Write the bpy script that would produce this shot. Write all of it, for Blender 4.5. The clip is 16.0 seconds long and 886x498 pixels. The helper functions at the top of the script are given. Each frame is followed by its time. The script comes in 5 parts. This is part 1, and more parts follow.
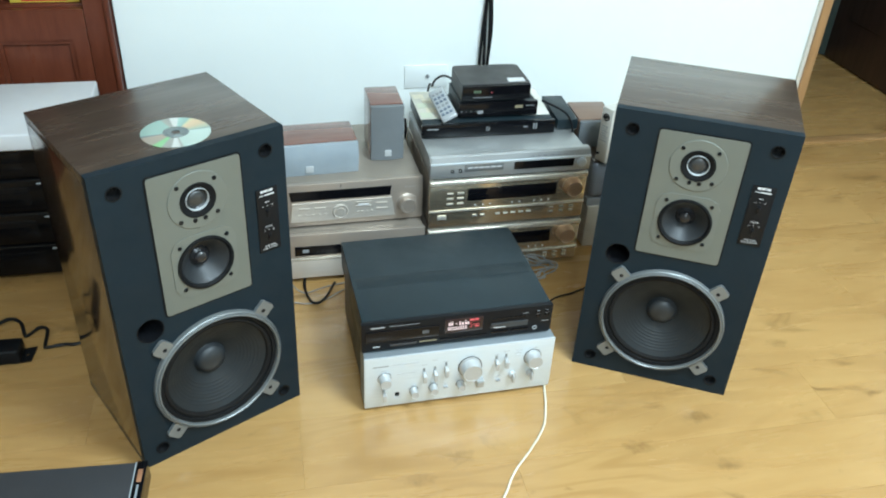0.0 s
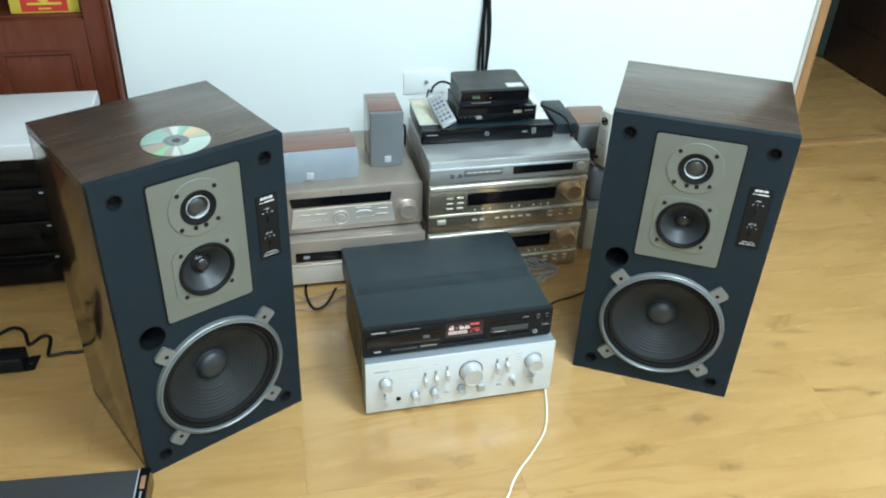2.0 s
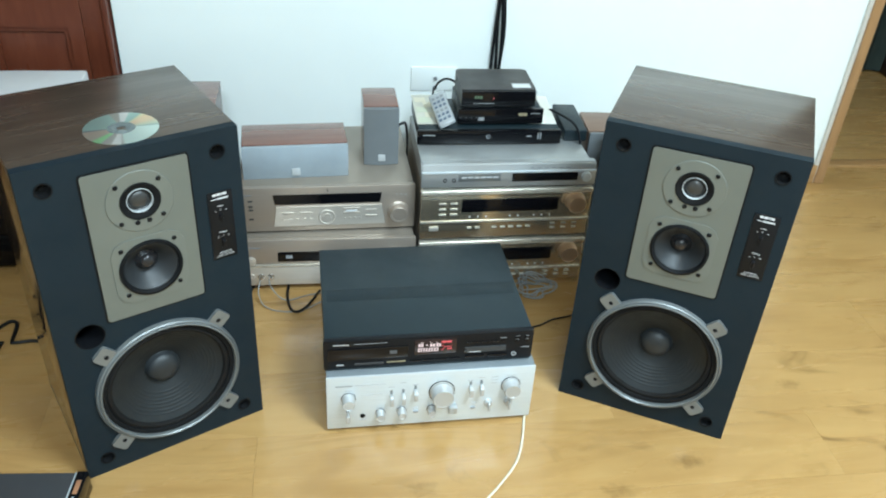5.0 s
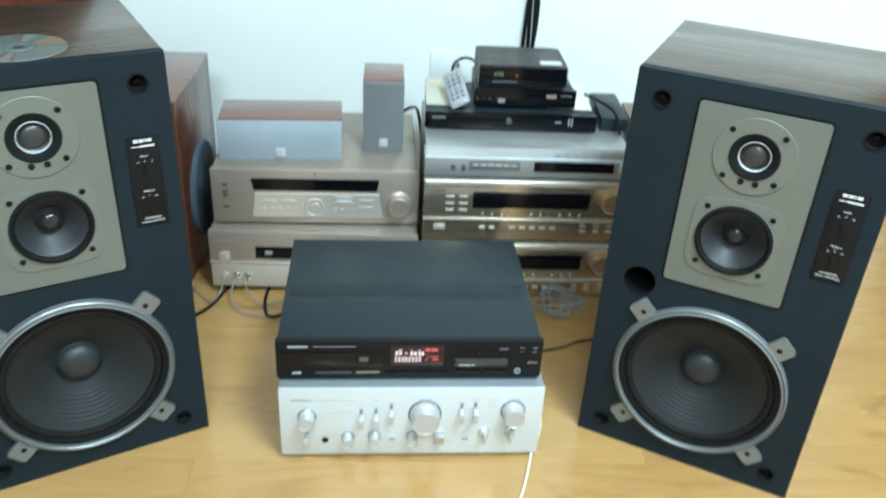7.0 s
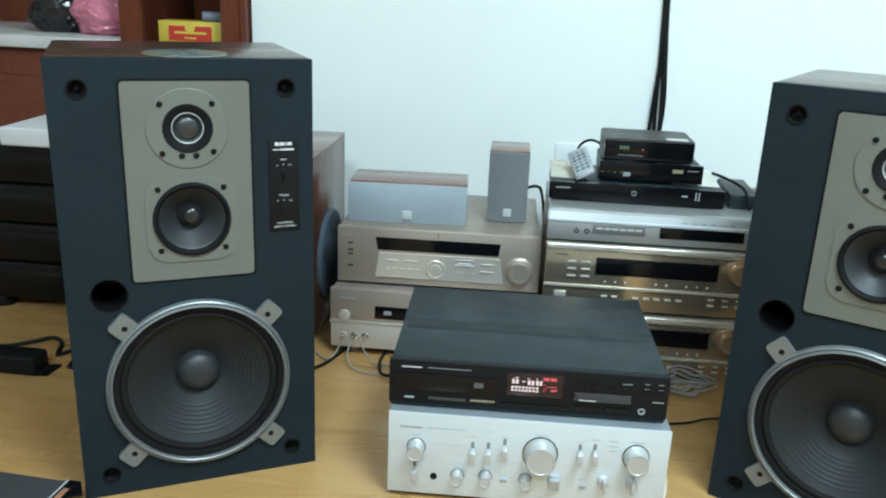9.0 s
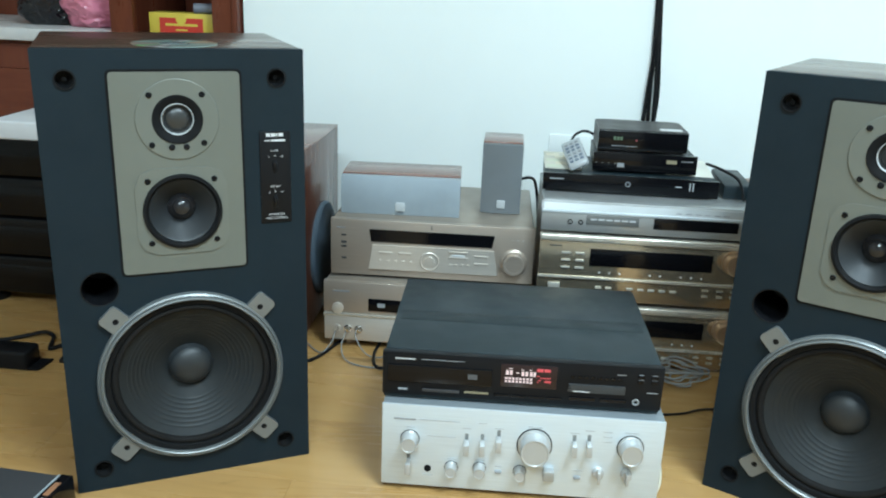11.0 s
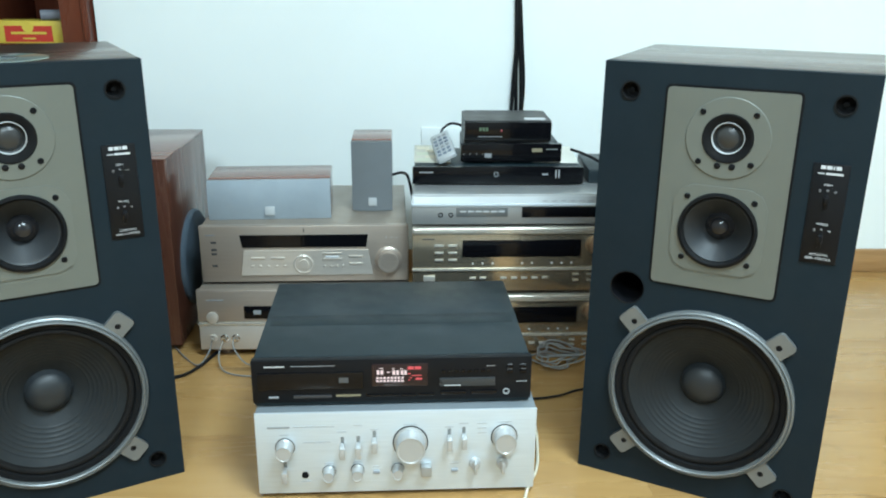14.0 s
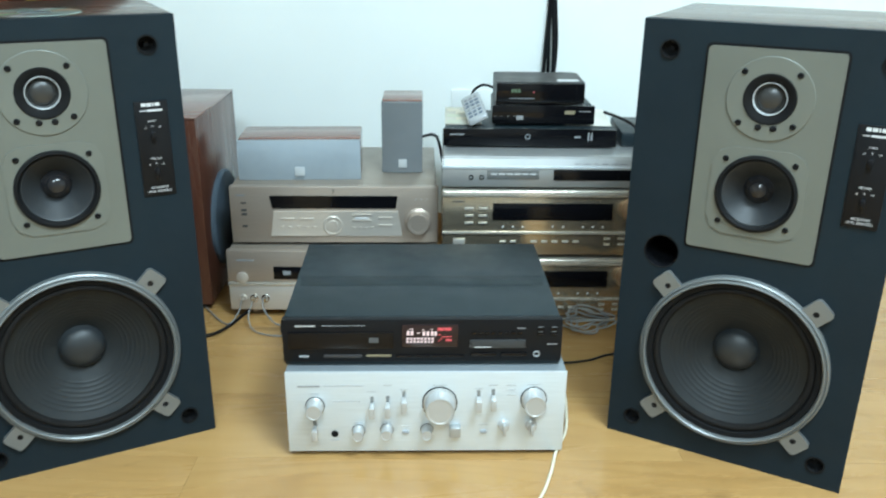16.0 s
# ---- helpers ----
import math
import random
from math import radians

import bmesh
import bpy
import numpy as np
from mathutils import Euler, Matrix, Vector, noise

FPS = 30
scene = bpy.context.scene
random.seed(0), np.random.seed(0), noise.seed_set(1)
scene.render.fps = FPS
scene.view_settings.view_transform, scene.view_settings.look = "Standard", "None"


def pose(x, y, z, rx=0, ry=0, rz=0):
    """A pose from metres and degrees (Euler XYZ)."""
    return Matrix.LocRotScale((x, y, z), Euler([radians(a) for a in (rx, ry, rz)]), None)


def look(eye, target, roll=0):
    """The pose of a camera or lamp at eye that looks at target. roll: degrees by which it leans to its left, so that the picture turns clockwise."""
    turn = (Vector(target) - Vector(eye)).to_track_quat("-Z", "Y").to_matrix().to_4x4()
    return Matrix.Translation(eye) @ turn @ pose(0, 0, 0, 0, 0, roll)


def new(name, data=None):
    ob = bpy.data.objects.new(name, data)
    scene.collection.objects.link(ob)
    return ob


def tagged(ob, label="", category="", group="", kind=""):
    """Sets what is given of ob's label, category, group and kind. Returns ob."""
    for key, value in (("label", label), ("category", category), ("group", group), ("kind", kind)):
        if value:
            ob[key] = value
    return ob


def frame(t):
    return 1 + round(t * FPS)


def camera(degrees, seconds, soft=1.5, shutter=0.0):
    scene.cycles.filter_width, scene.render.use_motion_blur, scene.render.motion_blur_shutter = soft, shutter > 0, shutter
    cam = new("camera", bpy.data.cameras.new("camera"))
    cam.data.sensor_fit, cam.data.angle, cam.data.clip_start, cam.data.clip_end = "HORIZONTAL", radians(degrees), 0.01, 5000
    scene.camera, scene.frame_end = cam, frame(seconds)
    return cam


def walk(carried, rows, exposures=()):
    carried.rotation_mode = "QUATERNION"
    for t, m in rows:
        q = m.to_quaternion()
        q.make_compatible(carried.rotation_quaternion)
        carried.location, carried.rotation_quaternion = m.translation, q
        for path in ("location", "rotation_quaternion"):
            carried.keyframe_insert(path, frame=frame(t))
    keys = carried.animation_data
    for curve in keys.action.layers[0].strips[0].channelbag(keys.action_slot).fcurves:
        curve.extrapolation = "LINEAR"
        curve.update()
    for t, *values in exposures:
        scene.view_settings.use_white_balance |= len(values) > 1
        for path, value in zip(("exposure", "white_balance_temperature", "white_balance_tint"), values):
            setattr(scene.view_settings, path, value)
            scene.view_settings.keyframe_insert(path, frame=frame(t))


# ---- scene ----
cam = camera(55.9, 16.0, 2.0, 0.5)
PATH = [
    (0, (0.071, 0.052, 1.33), (0.468, 1.67, 0.223), 3.3),
    (0.5, (0.066, 0.053, 1.332), (0.469, 1.672, 0.229), 3.3),
    (1, (0.068, 0.049, 1.332), (0.467, 1.674, 0.237), 3.3),
    (1.5, (0.072, 0.049, 1.331), (0.468, 1.676, 0.237), 2.7),
    (2, (0.076, 0.043, 1.335), (0.467, 1.669, 0.238), 2.6),
    (2.5, (0.082, 0.048, 1.325), (0.471, 1.676, 0.23), 2.4),
    (3, (0.098, 0.036, 1.326), (0.478, 1.664, 0.228), 2.4),
    (3.5, (0.11, 0.033, 1.322), (0.49, 1.661, 0.225), 2.1),
    (3.7, (0.114, 0.043, 1.31), (0.506, 1.674, 0.221), 1.8),
    (5.8, (0.319, 0.25, 1.279), (0.515, 1.849, 0.096), 4.6),
    (6, (0.312, 0.288, 1.267), (0.509, 1.86, 0.048), 4.5),
    (6.5, (0.359, 0.344, 1.228), (0.526, 1.923, 0.011), 3.6),
    (7, (0.421, 0.344, 1.016), (0.535, 2.071, 0.014), 3.3),
    (7.5, (0.443, 0.299, 0.834), (0.548, 2.188, 0.184), 4.0),
    (8, (0.441, 0.26, 0.794), (0.414, 2.161, 0.173), 2.7),
    (8.5, (0.43, 0.251, 0.789), (0.294, 2.157, 0.197), 2.2),
    (9, (0.421, 0.252, 0.782), (0.241, 2.147, 0.17), 2.4),
    (9.2, (0.42, 0.252, 0.78), (0.225, 2.144, 0.163), 2.2),
    (11.5, (0.429, 0.263, 0.776), (0.29, 2.157, 0.151), 2.3),
    (12, (0.476, 0.268, 0.801), (0.449, 2.172, 0.187), 1.8),
    (12.5, (0.492, 0.254, 0.803), (0.525, 2.145, 0.152), 0.6),
    (13, (0.487, 0.267, 0.791), (0.554, 2.156, 0.138), 0.6),
    (13.5, (0.49, 0.267, 0.789), (0.557, 2.157, 0.138), 0.4),
    (14, (0.488, 0.267, 0.791), (0.548, 2.16, 0.148), 0.5),
    (14.5, (0.484, 0.265, 0.789), (0.545, 2.159, 0.15), 0.6),
    (15, (0.484, 0.266, 0.788), (0.545, 2.157, 0.139), 0.8),
    (15.5, (0.48, 0.272, 0.782), (0.536, 2.157, 0.115), 0.9),
    (16, (0.478, 0.274, 0.779), (0.479, 2.141, 0.061), 0.6),
]
walk(cam, [(t, look(eye, target, roll)) for t, eye, target, roll in PATH],
     [(0, 0.15, 6500, 10), (3.7, 0.15, 6500, 10), (5.8, 0.12, 6480, 9.5), (6.5, 0.15, 6450, 9), (7.0, 0.25, 6400, 8), (7.5, 0.2, 6400, 8), (8.0, 0.04, 6400, 8), (9.0, -0.05, 6420, 8.5), (13.0, 0.0, 6400, 8), (15.3, 0.03, 6400, 8), (16.0, 0.1, 6400, 8)])

# ---- world and lights ----
world = bpy.data.worlds.new("world")
scene.world = world
world.use_nodes = True
world.node_tree.nodes["Background"].inputs["Color"].default_value = (0.75, 0.9, 1.0, 1)
world.node_tree.nodes["Background"].inputs["Strength"].default_value = 0.02
scene.view_settings.exposure = 0.0

LAMP_AT = (1.22, 0.3, 2.62)
LAMP_TINT = (0.742, 0.96, 1.085)


def area_lamp(name, at, size, power, color):
    data = bpy.data.lights.new(name, "AREA")
    data.shape, data.size, data.energy, data.color = "DISK", size, power, color
    ob = new(name, data)
    ob.matrix_world = look(at, (at[0], at[1] + 0.001, 0))
    return ob


area_lamp("ceiling_light_main", (LAMP_AT[0], LAMP_AT[1], 2.535), 0.9, 97, LAMP_TINT)
# Added fill light: lifts the left floor and softens the shadows.
area_lamp("ceiling_fill_rear", (0.2, -1.1, 2.535), 0.9, 83, LAMP_TINT)


# ---- materials ----
class Nodes:
    def __init__(self, name):
        self.mat = bpy.data.materials.new(name)
        self.mat.use_nodes = True
        self.tree = self.mat.node_tree
        self.bsdf = self.tree.nodes["Principled BSDF"]

    def node(self, kind):
        return self.tree.nodes.new(kind)

    def link(self, a, b):
        self.tree.links.new(a, b)

    def coords(self, scale, spread=0.0):
        tc = self.node("ShaderNodeTexCoord")
        out = tc.outputs["Object"]
        if spread:
            info = self.node("ShaderNodeObjectInfo")
            mul = self.node("ShaderNodeMath")
            mul.operation = "MULTIPLY"
            mul.inputs[1].default_value = spread
            self.link(info.outputs["Random"], mul.inputs[0])
            add = self.node("ShaderNodeVectorMath")
            self.link(out, add.inputs[0])
            self.link(mul.outputs[0], add.inputs[1])
            out = add.outputs[0]
        mp = self.node("ShaderNodeMapping")
        mp.inputs["Scale"].default_value = scale
        self.link(out, mp.inputs["Vector"])
        return mp.outputs[0]

    def noise(self, vec, scale, detail=4, rough=0.55, distortion=0.0):
        n = self.node("ShaderNodeTexNoise")
        n.inputs["Scale"].default_value = scale
        n.inputs["Detail"].default_value = detail
        n.inputs["Roughness"].default_value = rough
        n.inputs["Distortion"].default_value = distortion
        self.link(vec, n.inputs["Vector"])
        return n.outputs["Fac"]

    def ramp(self, fac, stops):
        r = self.node("ShaderNodeValToRGB")
        el = r.color_ramp.elements
        while len(el) < len(stops):
            el.new(0.5)
        for e, (p, c) in zip(el, stops):
            e.position = p
            e.color = (*c, 1) if len(c) == 3 else c
        self.link(fac, r.inputs["Fac"])
        return r.outputs["Color"]

    def mix(self, fac, a, b, blend="MIX"):
        m = self.node("ShaderNodeMix")
        m.data_type, m.blend_type = "RGBA", blend
        for sock, v in ((m.inputs[0], fac), (m.inputs[6], a), (m.inputs[7], b)):
            if isinstance(v, (int, float)):
                sock.default_value = v
            elif isinstance(v, tuple):
                sock.default_value = (*v, 1)
            else:
                self.link(v, sock)
        return m.outputs[2]

    def set(self, **values):
        for key, v in values.items():
            sock = self.bsdf.inputs[key.replace("_", " ")]
            if isinstance(v, (int, float)):
                sock.default_value = v
            elif isinstance(v, tuple):
                sock.default_value = (*v, 1)
            else:
                self.link(v, sock)

    def bump(self, height, strength, distance=0.001):
        b = self.node("ShaderNodeBump")
        b.inputs["Strength"].default_value = strength
        b.inputs["Distance"].default_value = distance
        self.link(height, b.inputs["Height"])
        self.link(b.outputs[0], self.bsdf.inputs["Normal"])


def scaled(c, f):
    return tuple(v * f for v in c)


def plain(name, color, rough=0.5, metal=0.0, vary=0.12, grain=60.0, bump=0.1, coat=0.0, spec=0.5):
    """Paint, plastic or metal with faint blotches, fine grain and uneven gloss."""
    n = Nodes(name)
    vec = n.coords((1, 1, 1))
    big = n.noise(vec, 7.0, 5)
    n.set(Base_Color=n.ramp(big, [(0.3, scaled(color, 1 - vary)), (0.7, scaled(color, 1 + vary))]), Metallic=metal)
    gloss = n.ramp(n.noise(vec, 18.0, 4), [(0.3, (rough * 0.8,) * 3), (0.7, (min(1, rough * 1.2),) * 3)])
    n.set(Roughness=gloss, Coat_Weight=coat, Coat_Roughness=0.1, Specular_IOR_Level=spec)
    if bump:
        n.bump(n.noise(vec, grain * 10, 3), bump, 0.0004)
    return n.mat


def brushed(name, color, rough=0.3, axis=(1, 60, 60), metal=1.0, vary=0.06):
    """Metal brushed along one axis."""
    n = Nodes(name)
    vec = n.coords(axis)
    streak = n.noise(vec, 14.0, 3)
    n.set(Base_Color=n.ramp(streak, [(0.3, scaled(color, 1 - vary)), (0.7, scaled(color, 1 + vary))]), Metallic=metal)
    n.set(Roughness=n.ramp(streak, [(0.3, (rough * 0.85,) * 3), (0.7, (rough * 1.15,) * 3)]))
    n.bump(streak, 0.08, 0.0003)
    return n.mat


def knot_mask(n, reach):
    """Strong at the heart of a knot, fading at its ragged rim."""
    m = n.node("ShaderNodeMapRange")
    m.inputs["From Min"].default_value, m.inputs["From Max"].default_value = 1.2, 2.3
    m.inputs["To Min"].default_value, m.inputs["To Max"].default_value = 0.62, 0.0
    n.link(reach, m.inputs["Value"])
    return m.outputs["Result"]


def wood(name, dark, mid, light, stretch=(2.2, 30, 30), rough=0.3, spread=0.0, coat=0.0, knots=0.0, spec=0.5, marks=()):
    """Grain along the local x axis, with slow waves, pores and darker streaks."""
    n = Nodes(name)
    vec = n.coords(stretch, spread)
    wave = n.noise(vec, 1.0, 6, 0.62, 0.8)
    fine = n.noise(n.coords(scaled(stretch, 5.0), spread), 1.0, 4, 0.6)
    col = n.ramp(wave, [(0.28, dark), (0.5, mid), (0.74, light)])
    col = n.mix(0.35, col, n.ramp(fine, [(0.3, scaled(dark, 1.1)), (0.65, scaled(light, 1.0))]))
    if knots:
        # cathedral figure, soft blotches and small knots
        field = n.noise(n.coords((0.9, 4.2, 4.2), spread), 1.0, 2, 0.4, 0.3)
        turns = n.node("ShaderNodeMath")
        turns.operation = "MULTIPLY"
        turns.inputs[1].default_value = 95.0
        n.link(field, turns.inputs[0])
        sine = n.node("ShaderNodeMath")
        sine.operation = "SINE"
        n.link(turns.outputs[0], sine.inputs[0])
        where = n.noise(n.coords((1.2, 3.0, 3.0), spread * 1.3), 1.0, 3)
        amount = n.mix(1.0, n.ramp(sine.outputs[0], [(0.2, (0, 0, 0)), (1.0, (0.5,) * 3)]), n.ramp(where, [(0.42, (0.12,) * 3), (0.62, (1, 1, 1))]), "MULTIPLY")
        col = n.mix(amount, col, scaled(dark, 0.92))
        blot = n.noise(n.coords((2.4, 4.5, 4.5), spread * 0.6), 1.0, 4, 0.55)
        col = n.mix(n.ramp(blot, [(0.35, (0.45,) * 3), (0.62, (0, 0, 0))]), col, scaled(light, 1.1))
        spots = n.noise(n.coords((6.0, 11.0, 6.0), spread * 1.7), 1.0, 3, 0.6, 0.9)
        col = n.mix(n.ramp(spots, [(0.62, (0, 0, 0)), (0.78, (knots,) * 3)]), col, scaled(dark, 0.45))
    for kx, ky, kr in marks:
        geo = n.node("ShaderNodeNewGeometry")
        off = n.node("ShaderNodeVectorMath")
        off.operation = "SUBTRACT"
        off.inputs[1].default_value = (kx, ky, 0)
        n.link(geo.outputs["Position"], off.inputs[0])
        squash = n.node("ShaderNodeMapping")
        squash.inputs["Scale"].default_value = (0.55 / kr, 1.0 / kr, 0)
        n.link(off.outputs[0], squash.inputs["Vector"])
        far = n.node("ShaderNodeVectorMath")
        far.operation = "LENGTH"
        n.link(squash.outputs[0], far.inputs[0])
        ragged = n.node("ShaderNodeMath")
        ragged.operation = "MULTIPLY_ADD"
        ragged.inputs[1].default_value = 2.6
        n.link(n.noise(geo.outputs["Position"], 55.0, 4, 0.6), ragged.inputs[0])
        n.link(far.outputs["Value"], ragged.inputs[2])
        col = n.mix(knot_mask(n, ragged.outputs[0]), col, scaled(dark, 0.5))
    if spread:
        info = n.node("ShaderNodeObjectInfo")
        tone = n.ramp(info.outputs["Random"], [(0.0, (0.975, 0.972, 0.97)), (1.0, (1.02, 1.018, 1.015))])
        col = n.mix(1.0, col, tone, "MULTIPLY")
    n.set(Base_Color=col, Coat_Weight=coat, Coat_Roughness=0.12, Specular_IOR_Level=spec)
    n.set(Roughness=n.ramp(wave, [(0.3, (rough * 1.2,) * 3), (0.7, (rough * 0.85,) * 3)]))
    n.bump(fine, 0.12, 0.0005)
    return n.mat


def glow(name, color, strength):
    n = Nodes(name)
    n.set(Base_Color=(0.02, 0.02, 0.02), Emission_Color=color, Emission_Strength=strength, Roughness=0.3)
    return n.mat


def wall_paint(name, color):
    n = Nodes(name)
    vec = n.coords((1, 1, 1))
    n.set(Base_Color=n.ramp(n.noise(vec, 1.6, 5), [(0.3, scaled(color, 0.96)), (0.7, scaled(color, 1.02))]), Roughness=0.6)
    n.bump(n.noise(vec, 180.0, 4), 0.15, 0.0008)
    return n.mat


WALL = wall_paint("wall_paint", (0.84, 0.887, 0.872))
# Two unseen walls get darker paint, to dim what the glossy fronts reflect.
WALL_BACK_DARK = wall_paint("darkened_beige_wall_paint", (0.34, 0.32, 0.29))
WALL_SIDE_DARK = wall_paint("darkened_side_wall_paint", (0.58, 0.58, 0.55))
CEIL = wall_paint("ceiling_paint", (0.82, 0.84, 0.83))
FLOOR = wood("oak_laminate", (0.315, 0.165, 0.052), (0.395, 0.222, 0.078), (0.445, 0.267, 0.102), (1.6, 11, 11), 0.27, 37.0, 0.22, 0.7, 0.5,
             [(0.806, 1.187, 0.022), (0.419, 1.225, 0.02), (0.978, 1.248, 0.024), (0.328, 1.173, 0.018), (0.981, 1.109, 0.02), (1.3, 1.46, 0.018)])
JOINT = plain("joint_dark", (0.25, 0.15, 0.06), 0.8)
HONEY = wood("honey_wood", (0.25, 0.13, 0.045), (0.36, 0.2, 0.08), (0.46, 0.27, 0.12), (2, 26, 26), 0.35, 5.0)
HONEY_UP = wood("honey_wood_upright", (0.25, 0.13, 0.055), (0.36, 0.2, 0.09), (0.46, 0.27, 0.13), (26, 26, 2), 0.35)
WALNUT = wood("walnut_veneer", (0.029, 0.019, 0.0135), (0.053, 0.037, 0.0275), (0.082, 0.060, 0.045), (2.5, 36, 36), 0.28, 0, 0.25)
# Same veneer as the top; the sides' shade is put into its colour.
WALNUT_UP_SHADED = wood("walnut_upright_shaded", (0.018, 0.009, 0.005), (0.031, 0.0165, 0.0095), (0.046, 0.027, 0.016), (42, 42, 2.5), 0.14, 0, 0.85)
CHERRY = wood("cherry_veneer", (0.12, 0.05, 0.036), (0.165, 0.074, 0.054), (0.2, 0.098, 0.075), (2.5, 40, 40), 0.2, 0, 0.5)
# Darker cherry for the subwoofer's sides, with their shade mixed into the colour.
CHERRY_UP_SHADED = wood("cherry_upright_shaded", (0.062, 0.021, 0.013), (0.09, 0.033, 0.021), (0.12, 0.05, 0.033), (40, 40, 2.5), 0.28, 0, 0.25)
MAHOGANY = wood("mahogany", (0.085, 0.020, 0.010), (0.13, 0.034, 0.017), (0.165, 0.047, 0.025), (16, 16, 2.4), 0.3, 0, 0, 0, 0.25)
MAHOGANY_X = wood("mahogany_across", (0.085, 0.020, 0.010), (0.13, 0.034, 0.017), (0.165, 0.047, 0.025), (2.4, 16, 16), 0.3, 0, 0, 0, 0.25)
DOORWOOD = wood("dark_door_wood", (0.02, 0.009, 0.006), (0.035, 0.015, 0.01), (0.05, 0.022, 0.014), (30, 30, 2.2), 0.4)
BAFFLE = plain("baffle_vinyl", (0.0083, 0.0162, 0.0222), 0.62, 0, 0.1, 90, 0.35, 0, 0.18)
PLATE = plain("champagne_plate", (0.142, 0.149, 0.128), 0.45, 0.1, 0.05, 60, 0.05, 0, 0.35)
PLATE2 = plain("champagne_ring", (0.15, 0.158, 0.137), 0.42, 0.12, 0.05, 60, 0.05, 0, 0.35)
BLACK = plain("black_plastic", (0.006, 0.0065, 0.008), 0.45, 0, 0.12, 60, 0.1, 0, 0.2)
BLACKGLOSS = plain("black_gloss", (0.004, 0.0042, 0.0055), 0.14, 0, 0.1, 40, 0.02, 0.0, 0.3)
BLACKMETAL = plain("black_enamel", (0.0092, 0.0185, 0.0235), 0.42, 0, 0.12, 110, 0.3, 0, 0.38)
BANDBLACK = plain("pressed_band_black", (0.0078, 0.0155, 0.0195), 0.46, 0, 0.12, 110, 0.3, 0, 0.34)
RUBBER = plain("rubber", (0.0065, 0.0068, 0.0075), 0.7, 0, 0.1, 60, 0.2, 0, 0.15)
SURROUND = plain("cloth_surround", (0.0085, 0.0078, 0.0075), 0.8, 0, 0.25, 90, 0.5, 0, 0.2)
CONE = plain("paper_cone", (0.0098, 0.0130, 0.0150), 0.6, 0, 0.15, 70, 0.4, 0, 0.4)
CONE_MID = plain("mid_cone", (0.018, 0.021, 0.024), 0.52, 0, 0.12, 70, 0.2)
CAP = plain("dust_cap", (0.0187, 0.0223, 0.0252), 0.45, 0, 0.08, 70, 0.3)
CAPGLOSS = plain("glossy_cap", (0.016, 0.016, 0.018), 0.18)
CAST = plain("cast_aluminium", (0.195, 0.207, 0.208), 0.4, 0.45, 0.08, 70, 0.15)
DOME = plain("metal_dome", (0.045, 0.046, 0.046), 0.34, 0.3, 0.2, 90, 0.3)
CHROME = plain("chrome", (0.8, 0.8, 0.8), 0.14, 1.0, 0.03, 40, 0)
SILVER = brushed("silver_face", (0.64, 0.695, 0.73), 0.4, (1, 60, 60), 0.35)
SILVER_TOP = plain("silver_enamel", (0.42, 0.43, 0.43), 0.38, 0.6, 0.05, 90, 0.1)
# Amplifier's top strip: the bluish reflection is put into this darker colour.
LIPREFLECT = plain("lip_reflection_grey", (0.235, 0.265, 0.285), 0.4, 0.3, 0.05, 90, 0.1)
GREYLID = brushed("grey_lid", (0.36, 0.37, 0.37), 0.32, (1, 50, 50), 0.5)
KNOB = plain("turned_knob", (0.50, 0.505, 0.50), 0.38, 0.4, 0.03, 60, 0)
CHAMP = brushed("champagne_face", (0.42, 0.355, 0.30), 0.36, (1, 60, 60), 0.5)
CHAMP_L = brushed("champagne_flap", (0.62, 0.57, 0.51), 0.33, (1, 60, 60), 0.45)
CHAMP_TOP = plain("champagne_lid", (0.355, 0.305, 0.255), 0.36, 0.5, 0.05, 90, 0.15)
GOLD = brushed("gold_face", (0.56, 0.48, 0.36), 0.18, (1, 60, 60), 0.85)
GOLD_L = brushed("gold_edge", (0.72, 0.67, 0.58), 0.26, (1, 60, 60), 0.6)
BRIGHTKEY = plain("bright_key", (0.6, 0.58, 0.53), 0.35, 0.5, 0.03, 60, 0)
GOLDKNOB = plain("gold_knob", (0.5, 0.34, 0.22), 0.38, 0.65, 0.03, 60, 0)
GREYCLOTH = plain("grey_grille_cloth", (0.15, 0.165, 0.175), 0.75, 0, 0.08, 160, 0.8)
# Centre speaker's cloth, its colour lightened to carry a bluish-white sheen.
SHEENCLOTH = plain("pale_sheen_cloth", (0.30, 0.35, 0.39), 0.6, 0, 0.12, 120, 0.8)
STACKBLACK = plain("deep_black_gloss", (0.003, 0.003, 0.0035), 0.2, 0, 0.1, 40, 0.02, 0, 0.2)
BLUECLOTH = plain("blue_grey_grille", (0.062, 0.09, 0.118), 0.7, 0, 0.08, 160, 0.8)
WHITE = plain("white_plastic", (0.72, 0.73, 0.72), 0.4)
CREAM = plain("cream_panel", (0.62, 0.6, 0.55), 0.45)
GREYBOX = plain("grey_plastic", (0.30, 0.32, 0.34), 0.45)
FOAM = plain("white_foam", (0.6, 0.6, 0.61), 0.7, 0, 0.06, 80, 0.6)
STONE = plain("white_counter", (0.54, 0.53, 0.52), 0.3, 0, 0.08)
PAPER = plain("paper", (0.68, 0.67, 0.6), 0.6)
MAPGREEN = plain("printed_green", (0.5, 0.52, 0.4), 0.5)
MAPTAN = plain("printed_tan", (0.6, 0.55, 0.42), 0.5)
PRINT = plain("white_print", (0.6, 0.61, 0.62), 0.5, 0, 0.02, 60, 0)
